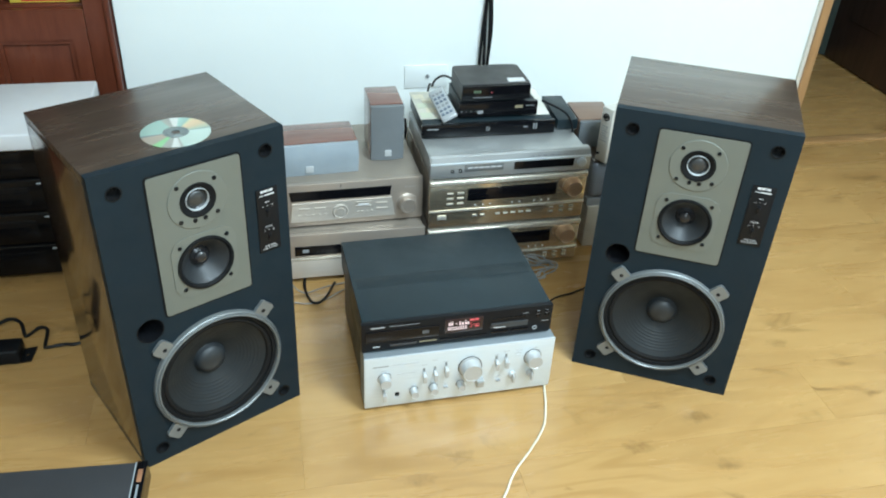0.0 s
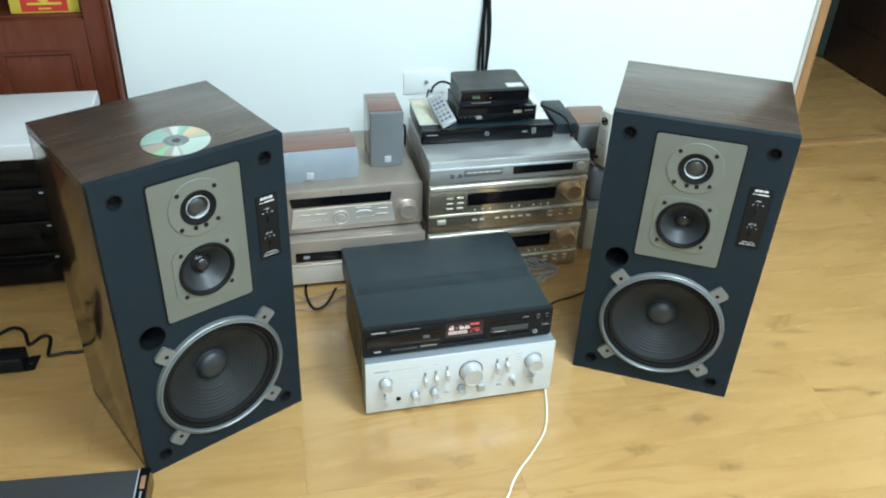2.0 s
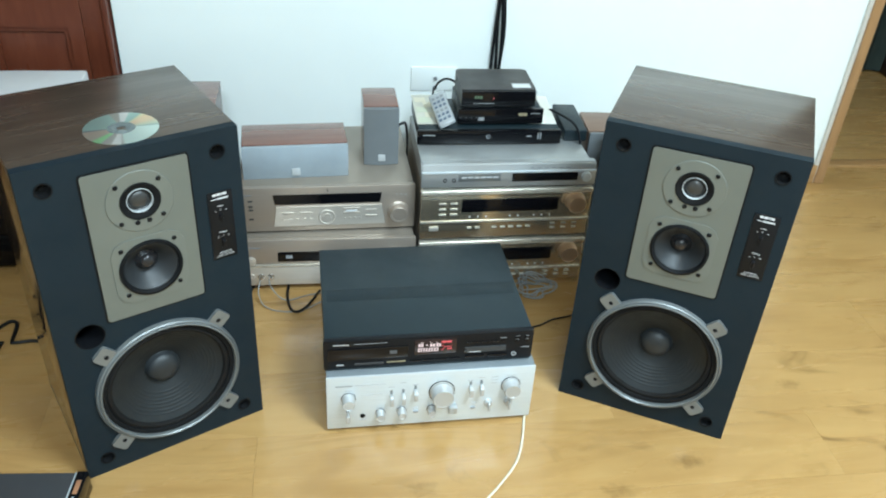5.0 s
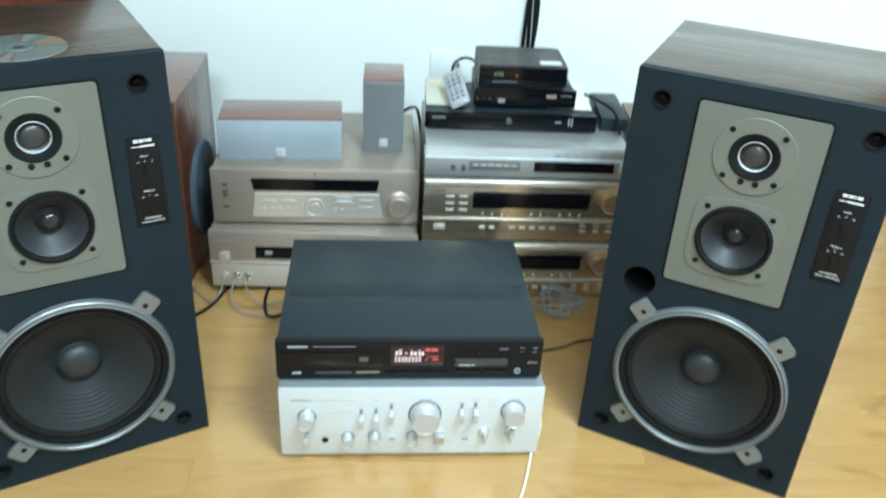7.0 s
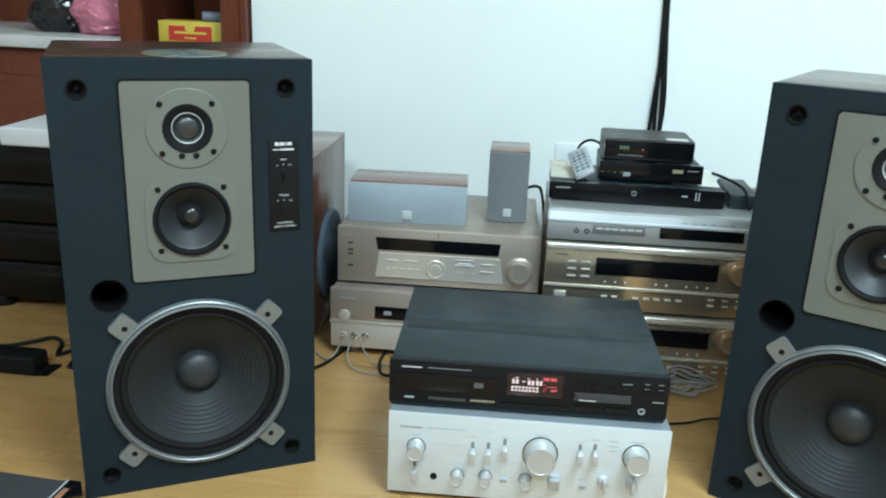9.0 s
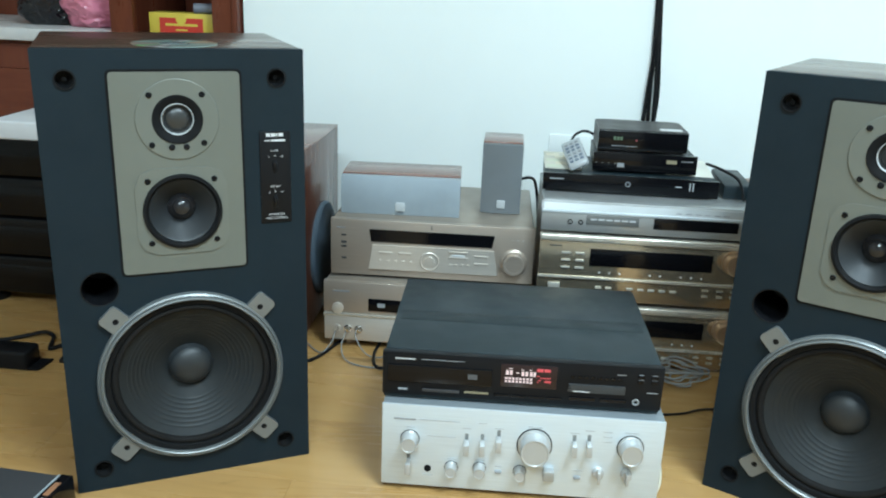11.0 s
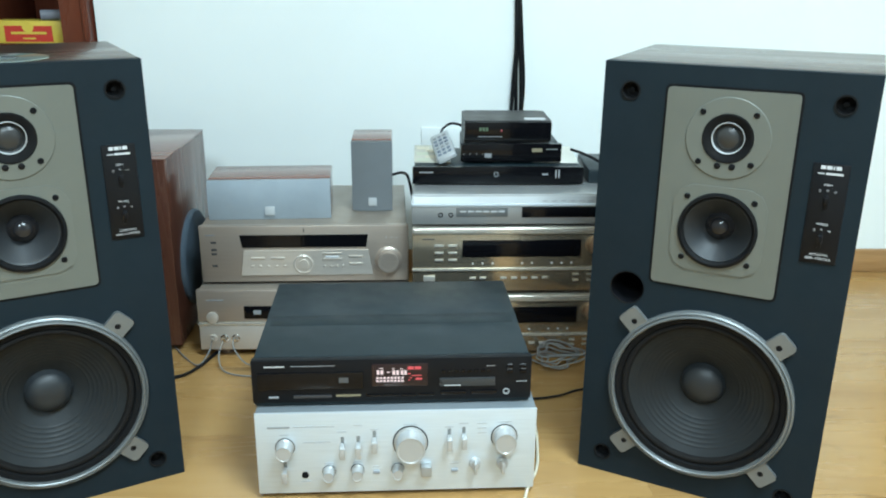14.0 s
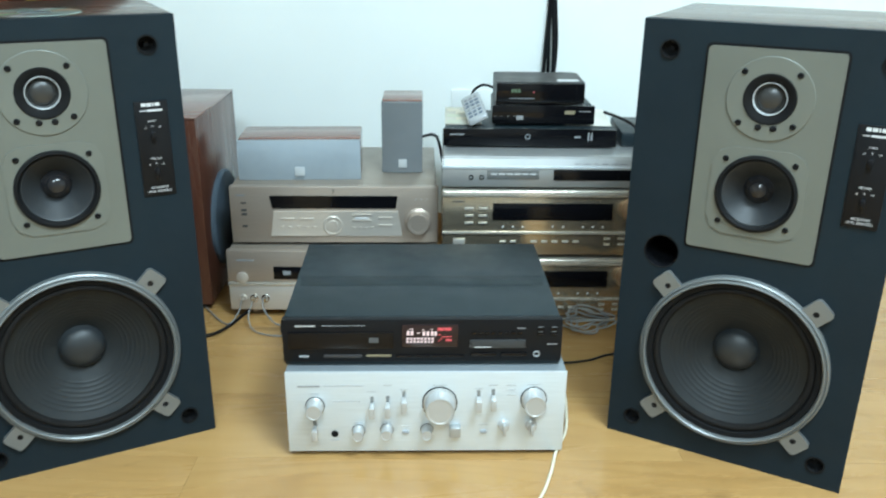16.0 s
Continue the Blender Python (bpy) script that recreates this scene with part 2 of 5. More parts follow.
PRINTGREY = plain("grey_print", (0.27, 0.28, 0.29), 0.5, 0, 0.02, 60, 0)
PRINTGOLD = plain("gold_print", (0.24, 0.205, 0.13), 0.5, 0, 0.02, 60, 0)
FAINT = plain("faint_caption", (0.40, 0.42, 0.44), 0.5, 0, 0.02, 60, 0)
PRINTDARK = plain("dark_print", (0.06, 0.06, 0.06), 0.5, 0, 0.02, 60, 0)
YELLOW = plain("yellow_card", (0.66, 0.5, 0.07), 0.45)
RED = plain("red_card", (0.55, 0.04, 0.025), 0.45)
COPPER = plain("copper_label", (0.5, 0.24, 0.13), 0.35, 0.4)
BAGBLACK = plain("black_bag", (0.01, 0.01, 0.012), 0.16)
BAGPINK = plain("pink_bag", (0.62, 0.2, 0.28), 0.22)
PALEBADGE = plain("pale_badge", (0.46, 0.48, 0.49), 0.4)
CORDWHITE = plain("ivory_cord", (0.72, 0.66, 0.52), 0.45)
CORDGREY = plain("grey_cord", (0.24, 0.24, 0.235), 0.45)
SLOTGREY = plain("lever_slot_grey", (0.2, 0.21, 0.21), 0.5)
DARKGREEN = plain("dark_green_cloth", (0.02, 0.032, 0.026), 0.8)
LIT = glow("display_white", (1.0, 0.84, 0.86), 0.9)
LITRED = glow("display_red", (1.0, 0.12, 0.15), 0.75)
LITGREEN = glow("display_green", (0.4, 0.8, 0.5), 0.2)
LITDOT = glow("led_red", (1.0, 0.2, 0.25), 0.4)
DISPLAY = plain("display_window", (0.02, 0.011, 0.014), 0.12)
LAMPGLOW = glow("lamp_diffuser", (0.75, 0.97, 1.0), 4.0)


def disc_material():
    """Aluminium foil whose rainbow glints are painted as faint radial bands."""
    n = Nodes("disc_foil")
    t = n.node("ShaderNodeTangent")
    t.direction_type, t.axis = "RADIAL", "Z"
    n.link(t.outputs[0], n.bsdf.inputs["Tangent"])
    sep = n.node("ShaderNodeSeparateXYZ")
    tc = n.node("ShaderNodeTexCoord")
    n.link(tc.outputs["Object"], sep.inputs[0])
    ang = n.node("ShaderNodeMath")
    ang.operation = "ARCTAN2"
    n.link(sep.outputs["Y"], ang.inputs[0])
    n.link(sep.outputs["X"], ang.inputs[1])
    turn = n.node("ShaderNodeMapRange")
    turn.inputs["From Min"].default_value, turn.inputs["From Max"].default_value = -math.pi, math.pi
    n.link(ang.outputs[0], turn.inputs["Value"])
    teal, pale, grey = (0.5, 0.72, 0.66), (0.68, 0.82, 0.77), (0.5, 0.5, 0.47)
    col = n.ramp(turn.outputs["Result"], [(0.03, teal), (0.042, (0.16, 0.26, 0.32)), (0.055, (0.6, 0.5, 0.42)), (0.14, (0.55, 0.5, 0.42)), (0.158, (0.38, 0.78, 0.4)), (0.19, (0.42, 0.78, 0.45)), (0.2, grey), (0.235, grey), (0.245, (0.9, 0.92, 0.9)), (0.275, (0.88, 0.9, 0.88)), (0.285, grey), (0.3, pale), (0.53, pale), (0.542, (0.3, 0.4, 0.38)), (0.556, (0.55, 0.62, 0.5)), (0.61, (0.75, 0.6, 0.42)), (0.655, (0.85, 0.65, 0.45)), (0.685, (0.82, 0.75, 0.5)), (0.695, (0.4, 0.58, 0.54)), (0.74, teal), (0.75, (0.9, 0.92, 0.9)), (0.785, (0.88, 0.9, 0.88)), (0.795, grey), (0.825, (0.55, 0.58, 0.52)), (0.84, teal)])
    n.set(Base_Color=col, Metallic=0.85, Roughness=0.3, Anisotropic=0.5)
    return n.mat


FOIL = disc_material()


# ---- mesh helpers ----
def mesh_of(bm, name, mat, smooth=True):
    me = bpy.data.meshes.new(name)
    bmesh.ops.recalc_face_normals(bm, faces=bm.faces)
    bm.to_mesh(me)
    bm.free()
    me.materials.append(mat)
    if smooth:
        me.shade_smooth()
        me.set_sharp_from_angle(angle=radians(32))
    return me


def part(name, bm, mat, parent=None, label=""):
    ob = new(name, mesh_of(bm, name, mat))
    ob.parent = parent
    return tagged(ob, label)


def thing(name, at, label, category, rz=0.0, group="", kind=""):
    ob = new(name)
    ob.empty_display_size = 0.05
    ob.matrix_world = pose(*at, 0, 0, rz)
    return tagged(ob, label, category, group, kind)


def join(*bms):
    out = bms[0]
    for b in bms[1:]:
        me = bpy.data.meshes.new("tmp")
        b.to_mesh(me)
        b.free()
        out.from_mesh(me)
        bpy.data.meshes.remove(me)
    return out


def box(x0, x1, y0, y1, z0, z1, bevel=0.0, seg=2):
    bm = bmesh.new()
    bmesh.ops.create_cube(bm, size=1)
    for v in bm.verts:
        v.co = ((x0 + x1) / 2 + v.co.x * (x1 - x0), (y0 + y1) / 2 + v.co.y * (y1 - y0), (z0 + z1) / 2 + v.co.z * (z1 - z0))
    if bevel:
        bmesh.ops.bevel(bm, geom=list(bm.edges), offset=bevel, segments=seg, profile=0.5, affect="EDGES")
    return bm


def rrect(x0, x1, z0, z1, r, n=5):
    pts = []
    for cx, cz, a in ((x1 - r, z1 - r, 0), (x0 + r, z1 - r, 90), (x0 + r, z0 + r, 180), (x1 - r, z0 + r, 270)):
        for i in range(n + 1):
            t = radians(a + 90 * i / n)
            pts.append((cx + r * math.cos(t), cz + r * math.sin(t)))
    return pts


def ring_pts(cx, cz, r, n=40):
    return [(cx + r * math.cos(2 * math.pi * i / n), cz + r * math.sin(2 * math.pi * i / n)) for i in range(n)]


def slab(outline, holes, y0, y1, bevel=0.0):
    """A board in the xz plane from y0 to y1, with holes through it."""
    bm = bmesh.new()
    edges = []
    for loop in (outline, *holes):
        vs = [bm.verts.new((x, y0, z)) for x, z in loop]
        edges += [bm.edges.new((vs[i], vs[(i + 1) % len(vs)])) for i in range(len(vs))]
    bmesh.ops.triangle_fill(bm, use_beauty=True, use_dissolve=False, edges=edges)
    got = bmesh.ops.extrude_face_region(bm, geom=list(bm.faces))
    bmesh.ops.translate(bm, vec=(0, y1 - y0, 0), verts=[v for v in got["geom"] if isinstance(v, bmesh.types.BMVert)])
    return bm


def lathe(profile, cx=0.0, cz=0.0, seg=48, cy=0.0):
    """Turned about the y axis: profile of (radius, y)."""
    bm = bmesh.new()
    rows = []
    for r, y in profile:
        if r < 1e-6:
            rows.append([bm.verts.new((cx, cy + y, cz))])
        else:
            rows.append([bm.verts.new((cx + r * math.cos(2 * math.pi * i / seg), cy + y, cz + r * math.sin(2 * math.pi * i / seg))) for i in range(seg)])
    for a, b in zip(rows, rows[1:]):
        for i in range(seg):
            j = (i + 1) % seg
            if len(a) == 1 and len(b) > 1:
                bm.faces.new((a[0], b[i], b[j]))
            elif len(b) == 1 and len(a) > 1:
                bm.faces.new((a[i], b[0], a[j]))
            elif len(a) > 1:
                bm.faces.new((a[i], b[i], b[j], a[j]))
    return bm


def upright(bm, x=0.0, y=0.0, z=0.0):
    """Turns a lathe's y axis up: what faced -y faces +z."""
    bmesh.ops.rotate(bm, cent=(0, 0, 0), matrix=Matrix.Rotation(radians(-90), 3, "X"), verts=bm.verts)
    bmesh.ops.translate(bm, vec=(x, y, z), verts=bm.verts)
    return bm


def smooth_path(pts, n=6):
    pts = [Vector(p) for p in pts]
    ext = [pts[0] * 2 - pts[1]] + pts + [pts[-1] * 2 - pts[-2]]
    out = []
    for i in range(1, len(ext) - 2):
        p0, p1, p2, p3 = ext[i - 1:i + 3]
        for k in range(n):
            t = k / n
            out.append(0.5 * ((2 * p1) + (p2 - p0) * t + (2 * p0 - 5 * p1 + 4 * p2 - p3) * t * t + (3 * p1 - p0 - 3 * p2 + p3) * t ** 3))
    return out + [pts[-1]]


def tube(pts, r, seg=8, n=6):
    path = smooth_path(pts, n)
    bm = bmesh.new()
    rows = []
    side = None
    for i, p in enumerate(path):
        d = (path[min(i + 1, len(path) - 1)] - path[max(i - 1, 0)]).normalized()
        if side is None:
            side = d.orthogonal().normalized()
        side = (side - d * side.dot(d)).normalized()
        up = d.cross(side)
        rows.append([bm.verts.new(p + (side * math.cos(2 * math.pi * k / seg) + up * math.sin(2 * math.pi * k / seg)) * r) for k in range(seg)])
    for a, b in zip(rows, rows[1:]):
        for k in range(seg):
            bm.faces.new((a[k], a[(k + 1) % seg], b[(k + 1) % seg], b[k]))
    bm.faces.new(rows[0])
    bm.faces.new(rows[-1])
    return bm


def words(name, body, size, x, y, z, mat, parent, align="CENTER"):
    """Flat lettering on a front that faces -y."""
    cu = bpy.data.curves.new(name, "FONT")
    cu.body, cu.size, cu.align_x, cu.align_y, cu.extrude = body, size, align, "CENTER", 0.0002
    tmp = new("tmp", cu)
    bpy.context.view_layer.update()
    me = bpy.data.meshes.new_from_object(tmp.evaluated_get(bpy.context.evaluated_depsgraph_get()))
    bpy.data.objects.remove(tmp)
    bpy.data.curves.remove(cu)
    me.transform(Matrix.Translation((x, y, z)) @ Matrix.Rotation(radians(90), 4, "X"))
    me.materials.clear()
    me.materials.append(mat)
    ob = new(name, me)
    ob.parent = parent
    return ob


def bar(x0, x1, z0, z1, y=-0.0006, d=0.0012):
    return box(x0, x1, y, y + d, z0, z1)


def knob_bm(x, z, r, length, y=0.0, skirt=0.0, seg=40):
    prof = [(r * (1 + skirt), y + 0.001), (r * (1 + skirt), y - 0.003), (r, y - 0.0045), (r * 0.97, y - length + 0.0015), (r * 0.93, y - length), (r * 0.86, y - length), (r * 0.82, y - length + 0.0008), (0, y - length + 0.0008)]
    return lathe(prof, x, z, seg)


# ---- the room ----
WY = 2.405          # face of the long wall
CEIL_Z = 2.65
X0, X1, Y0 = -2.3, 3.3, -2.3


def wall_piece(name, label, *b):
    ob = new(name, mesh_of(box(*b), name, WALL_BACK_DARK if name == "wall_south" else WALL_SIDE_DARK if name == "wall_west" else WALL, False))
    return tagged(ob, label, "wall", kind="structure")


wall_piece("wall_north", "smooth wall painted cool white behind the stereo racks", -0.300, 1.85, WY, WY + 0.14, 0, CEIL_Z)
wall_piece("wall_north_over_door", "cool white painted wall above the doorway", 1.85, 2.76, WY, WY + 0.14, 2.1, CEIL_Z)
wall_piece("wall_north_east", "cool white painted wall past the doorway", 2.76, X1, WY, WY + 0.14, 0, CEIL_Z)
wall_piece("wall_niche_back", "white wall closing the niche behind the cabinet", X0, -0.300, 2.86, 3.0, 0, CEIL_Z)
wall_piece("wall_niche_side", "white side wall of the cabinet niche", -0.300, -0.15, WY + 0.14, 3.0, 0, CEIL_Z)
# West and south walls are out of view; their darkened paint tames reflections.
wall_piece("wall_west", "plain painted side wall out of view", X0 - 0.14, X0, Y0, 3.0, 0, CEIL_Z)
wall_piece("wall_east", "plain painted side wall out of view", X1, X1 + 0.14, Y0, WY + 0.14, 0, CEIL_Z)
wall_piece("wall_south", "plain beige wall out of view, darkened to dim reflections", X0 - 0.14, X1 + 0.14, Y0 - 0.14, Y0, 0, CEIL_Z)
wall_piece("wall_back_room_north", "dim wall of the next room", 1.2, 4.3, 4.6, 4.74, 0, CEIL_Z)
wall_piece("wall_back_room_west", "dim side wall of the next room", 1.06, 1.2, WY + 0.14, 4.74, 0, CEIL_Z)
wall_piece("wall_back_room_east", "dim side wall of the next room", 4.3, 4.44, WY + 0.14, 4.74, 0, CEIL_Z)
wall_piece("wall_back_room_south", "dim wall of the next room beside the door", X1, 4.44, WY, WY + 0.14, 0, CEIL_Z)
tagged(new("ceiling", mesh_of(box(X0 - 0.14, X1 + 0.14, Y0 - 0.14, 3.0, CEIL_Z, CEIL_Z + 0.1), "ceiling", CEIL, False)), "flat white painted ceiling", "ceiling", kind="structure")
tagged(new("ceiling_back_room", mesh_of(box(1.06, 4.44, 3.0, 4.74, CEIL_Z, CEIL_Z + 0.1), "ceiling", CEIL, False)), "white ceiling of the next room", "ceiling", kind="structure")

floor = tagged(new("floor", mesh_of(box(X0 - 0.14, 4.44, Y0 - 0.14, 4.74, -0.12, -0.009), "floor", JOINT, False)), "glossy honey oak laminate floor in long planks", "floor", kind="structure")

# skirting of the long wall: board with a rounded top
bm = box(-0.295, 1.848, WY - 0.015, WY - 0.001, 0.0, 0.066, 0.004)
base = tagged(new("baseboard", mesh_of(bm, "baseboard", HONEY)), "honey wood skirting board along the white wall", "baseboard", kind="structure")

# doorway: jamb lining, architrave, threshold
bm = box(1.850, 1.882, WY - 0.018, WY + 0.158, 0.0, 2.1, 0.004)
trim = tagged(new("door_trim", mesh_of(bm, "door_trim", HONEY_UP)), "honey wood door lining at the open doorway", "door frame", kind="structure")
part("bead", box(1.838, 1.852, WY - 0.012, WY - 0.0005, 0.0, 2.1, 0.003), CREAM, trim, "thin pale edge strip")
bm = box(2.705, 2.76, WY - 0.018, WY + 0.158, 0.0, 2.1, 0.004)
tagged(new("door_trim", mesh_of(bm, "door_trim", HONEY_UP)), "honey wood door lining on the hinge side", "door frame", kind="structure")
bm = box(1.883, 2.704, WY + 0.095, WY + 0.14, -0.002, 0.007, 0.003)
tagged(new("threshold_trim", mesh_of(bm, "threshold_trim", HONEY)), "narrow wooden threshold strip between the floors", "threshold", kind="structure")

door = thing("door_1", (2.70, 2.57, 0.008), "dark brown wooden door leaf standing open", "door", kind="structure")
part("door_leaf", box(-0.042, 0, 0, 0.8, 0, 2.05, 0.002), DOORWOOD, door)
for z0, z1 in ((0.2, 0.85), (1.05, 1.9)):
    part("door_panel", box(-0.05, -0.04, 0.12, 0.68, z0, z1, 0.006), DOORWOOD, door)
part("door_handle", join(lathe([(0.008, 0), (0.008, -0.05), (0, -0.05)], 0, 0, 16), box(-0.008, 0.1, -0.058, -0.046, -0.008, 0.008, 0.003)), CHROME, door).matrix_local = pose(-0.043, 0.73, 1.0, 0, 0, -90)

curtain = thing("curtain", (2.45, 3.35, 0.0), "dark green cloth hanging in the dim next room", "curtain")
bm = bmesh.new()
rows = []
for k in range(2):
    rows.append([[bm.verts.new((-0.45 + 0.03 * i, 0.02 * math.sin(i * 1.3) + 0.012 * k, z)) for i in range(31)] for z in (0.01, 1.0, 2.2)])
for row in rows:
    for a, b in zip(row, row[1:]):
        for i in range(30):
            bm.faces.new((a[i], a[i + 1], b[i + 1], b[i]))
part("cloth", bm, DARKGREEN, curtain)

# Unseen bodies for the main lamp and the added rear fill.
for lx, ly in (LAMP_AT[:2], (0.2, -1.1)):
    lamp = thing("ceiling_lamp", (lx, ly, CEIL_Z), "large round white ceiling lamp, switched on, placed out of view", "ceiling lamp", group="ceiling lamps")
    part("lamp_base", upright(lathe([(0, 0), (0.47, 0), (0.475, 0.02), (0.465, 0.05), (0.4, 0.05)], 0, 0, 40)), WHITE, lamp)
    part("diffuser", upright(lathe([(0.462, 0.05), (0.44, 0.075), (0.25, 0.09), (0, 0.095)], 0, 0, 40)), LAMPGLOW, lamp)


# ---- the two large loudspeakers ----
SW, SH, SD = 0.357, 0.6654, 0.303     # width, height, depth
WZ, MZ, TZ = 0.1747, 0.438, 0.570     # heights of the woofer, the midrange unit and the tweeter


def screw(x, z, r=0.0042, y=0.0):
    return join(lathe([(r, y + 0.001), (r, y - 0.0012), (r * 0.8, y - 0.002), (r * 0.45, y - 0.002), (r * 0.4, y - 0.0008), (0, y - 0.0008)], x, z, 14))


def tab(angle):
    """A cast lug that holds the woofer ring: flat tongue with a rounded end, in polar place round the woofer."""
    out = rrect(-0.0165, 0.0165, 0.0, 0.040, 0.006, 3)
    bm = slab(out, [ring_pts(0, 0.021, 0.0045, 14)], -0.0075, -0.0005)
    bmesh.ops.rotate(bm, cent=(0, 0, 0), matrix=Matrix.Rotation(radians(angle), 3, "Y"), verts=bm.verts)
    a = radians(angle)
    bmesh.ops.translate(bm, vec=(0.126 * math.sin(a), 0, WZ + 0.126 * math.cos(a)), verts=bm.verts)
    return bm


def loudspeaker(at, rz, label):
    sp = thing("loudspeaker", at, label, "loudspeaker", rz, "pair of large loudspeakers")
    h, t = SW / 2, 0.018
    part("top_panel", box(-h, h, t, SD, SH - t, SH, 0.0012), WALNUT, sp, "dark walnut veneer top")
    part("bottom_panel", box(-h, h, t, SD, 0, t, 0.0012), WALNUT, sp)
    part("side_panel", box(-h, -h + t, t, SD, t, SH - t, 0.0008), WALNUT_UP_SHADED, sp)
    part("side_panel", box(h - t, h, t, SD, t, SH - t, 0.0008), WALNUT_UP_SHADED, sp)
    part("back_panel", box(-h + t, h - t, SD - t, SD - 0.004, t, SH - t), BLACK, sp)
    sockets = [(sx * 0.1392, z) for sx in (-1, 1) for z in (0.6256, 0.0367)]
    holes = [ring_pts(x, z, 0.0118, 20) for x, z in sockets]
    holes += [ring_pts(-0.121, 0.329, 0.0255, 32), ring_pts(0, WZ, 0.127, 64), ring_pts(0, TZ, 0.040, 32), ring_pts(0, MZ, 0.055, 40)]
    part("baffle", slab([(-h, 0), (h, 0), (h, SH), (-h, SH)], holes, 0.0, t), BAFFLE, sp, "dark blue-grey vinyl front board")
    for x, z in sockets:
        part("grille_socket", lathe([(0.0142, 0.0002), (0.0142, -0.0014), (0.0118, -0.0014), (0.0108, 0.014), (0.004, 0.015), (0.0035, 0.009), (0, 0.009)], x, z, 20), RUBBER, sp)
    part("bass_port", lathe([(0.0262, 0.0), (0.0262, -0.0008), (0.0245, -0.0002), (0.0235, 0.11), (0, 0.112)], -0.121, 0.329, 36), BLACK, sp, "black round bass port")

    # plate of the tweeter and the midrange unit
    part("plate_gasket", slab(rrect(-0.0900, 0.0900, 0.3440, 0.6390, 0.008), [ring_pts(0, TZ, 0.037, 32), ring_pts(0, MZ, 0.053, 40)], -0.0008, 0.001), RUBBER, sp)
    plate = part("driver_plate", slab(rrect(-0.0865, 0.0865, 0.3475, 0.6355, 0.006), [ring_pts(0, TZ, 0.0345, 32), ring_pts(0, MZ, 0.0515, 40)], -0.0028, 0.0), PLATE, sp, "champagne grey metal plate")
    tw = part("tweeter", lathe([(0.0565, -0.0026), (0.0565, -0.0040), (0.0556, -0.0046), (0.0345, -0.0046), (0.0338, -0.002)], 0, TZ, 56), PLATE2, sp)
    part("tweeter_ring", lathe([(0.0345, -0.0042), (0.0335, -0.0062), (0.030, -0.0060), (0.0225, -0.0015), (0.0222, 0.006)], 0, TZ, 48), RUBBER, tw, "black foam ring")
    part("bright_ring", lathe([(0.0222, 0.004), (0.0220, -0.0030), (0.0216, -0.0034), (0.0209, -0.0030), (0.0206, 0.004)], 0, TZ, 48), PALEBADGE, tw, "thin pale ring")
    part("dome", lathe([(0.0207, 0.002), (0.0178, 0.0045)] + [(0.0165 * math.cos(a), 0.004 - 0.0075 * math.sin(a)) for a in [i * math.pi / 16 for i in range(9)]], 0, TZ, 40), DOME, tw, "dark grey dome")
    for x, z in ((-0.036, 0.0345), (0.034, 0.0345), (-0.036, -0.0345), (0.034, -0.0335)):
        part("screw", screw(x, TZ + z, 0.0042, -0.0044), BLACK, tw)
    for x in (-0.0098, 0.0098):
        part("terminal_dot", lathe([(0.0044, -0.004), (0.0044, -0.0056), (0.003, -0.0062), (0, -0.0062)], x, TZ - 0.0385, 16), BLACK, tw)

    c = 0.0635
    octo = []
    for px, pz in ((c, c), (-c, c), (-c, -c), (c, -c)):
        sx, sz = math.copysign(1, px), math.copysign(1, pz)
        pair = [(px, pz - sz * 0.025), (px - sx * 0.008, pz - sz * 0.008), (px - sx * 0.025, pz)]
        octo += pair if sx * sz > 0 else pair[::-1]
    mid = part("midrange_unit", slab([(x, MZ + z) for x, z in octo], [ring_pts(0, MZ, 0.0515, 48)], -0.0044, -0.0026), PLATE2, sp)
    part("mid_gasket", lathe([(0.0550, -0.0042), (0.0545, -0.0080), (0.0505, -0.0088), (0.0470, -0.004)], 0, MZ, 48), RUBBER, mid)
    part("mid_cone", lathe([(0.0480, -0.002), (0.0460, -0.0035), (0.0440, -0.002), (0.0425, -0.0005), (0.030, 0.013), (0.0165, 0.0265), (0.0150, 0.029)], 0, MZ, 56), CONE_MID, mid, "dark grey paper cone")
    part("mid_cap", lathe([(0.0215, 0.0235), (0.0180, 0.020), (0.0150, 0.017)] + [(0.0146 * math.cos(a), 0.017 - 0.010 * math.sin(a)) for a in [i * math.pi / 14 for i in range(8)]], 0, MZ, 32), CAPGLOSS, mid, "shiny black dust cap")
    for x, z in ((-0.0455, 0.046), (0.0455, 0.046), (0.0455, -0.045), (-0.0455, -0.045)):
        part("screw", screw(x, MZ + z, 0.0042, -0.0042), BLACK, mid)

    # woofer
    wf = part("woofer", lathe([(0.1375, 0.001), (0.1378, -0.004), (0.1366, -0.0085), (0.1342, -0.0105), (0.1325, -0.0085), (0.1322, -0.0085), (0.1312, -0.0122), (0.1292, -0.0130), (0.1276, -0.0112), (0.1270, -0.004), (0.1268, 0.006)], 0, WZ, 72), CAST, sp, "cast aluminium woofer ring")
    part("gasket_ring", lathe([(0.1275, -0.004), (0.1255, -0.0060), (0.1190, -0.0050), (0.1165, 0.001)], 0, WZ, 64), RUBBER, wf)
    roll = [(0.1125 + 0.0050 * math.cos(a), 0.001 - 0.0045 * math.sin(a)) for a in [i * math.pi / 8 for i in range(9)]]
    part("surround", lathe(roll + [(0.1070, 0.004)], 0, WZ, 64), SURROUND, wf, "dark cloth surround")
    prof = []
    for i in range(92):
        r = 0.1075 - i * 0.000805
        y = 0.0035 + (0.1075 - r) * 0.55
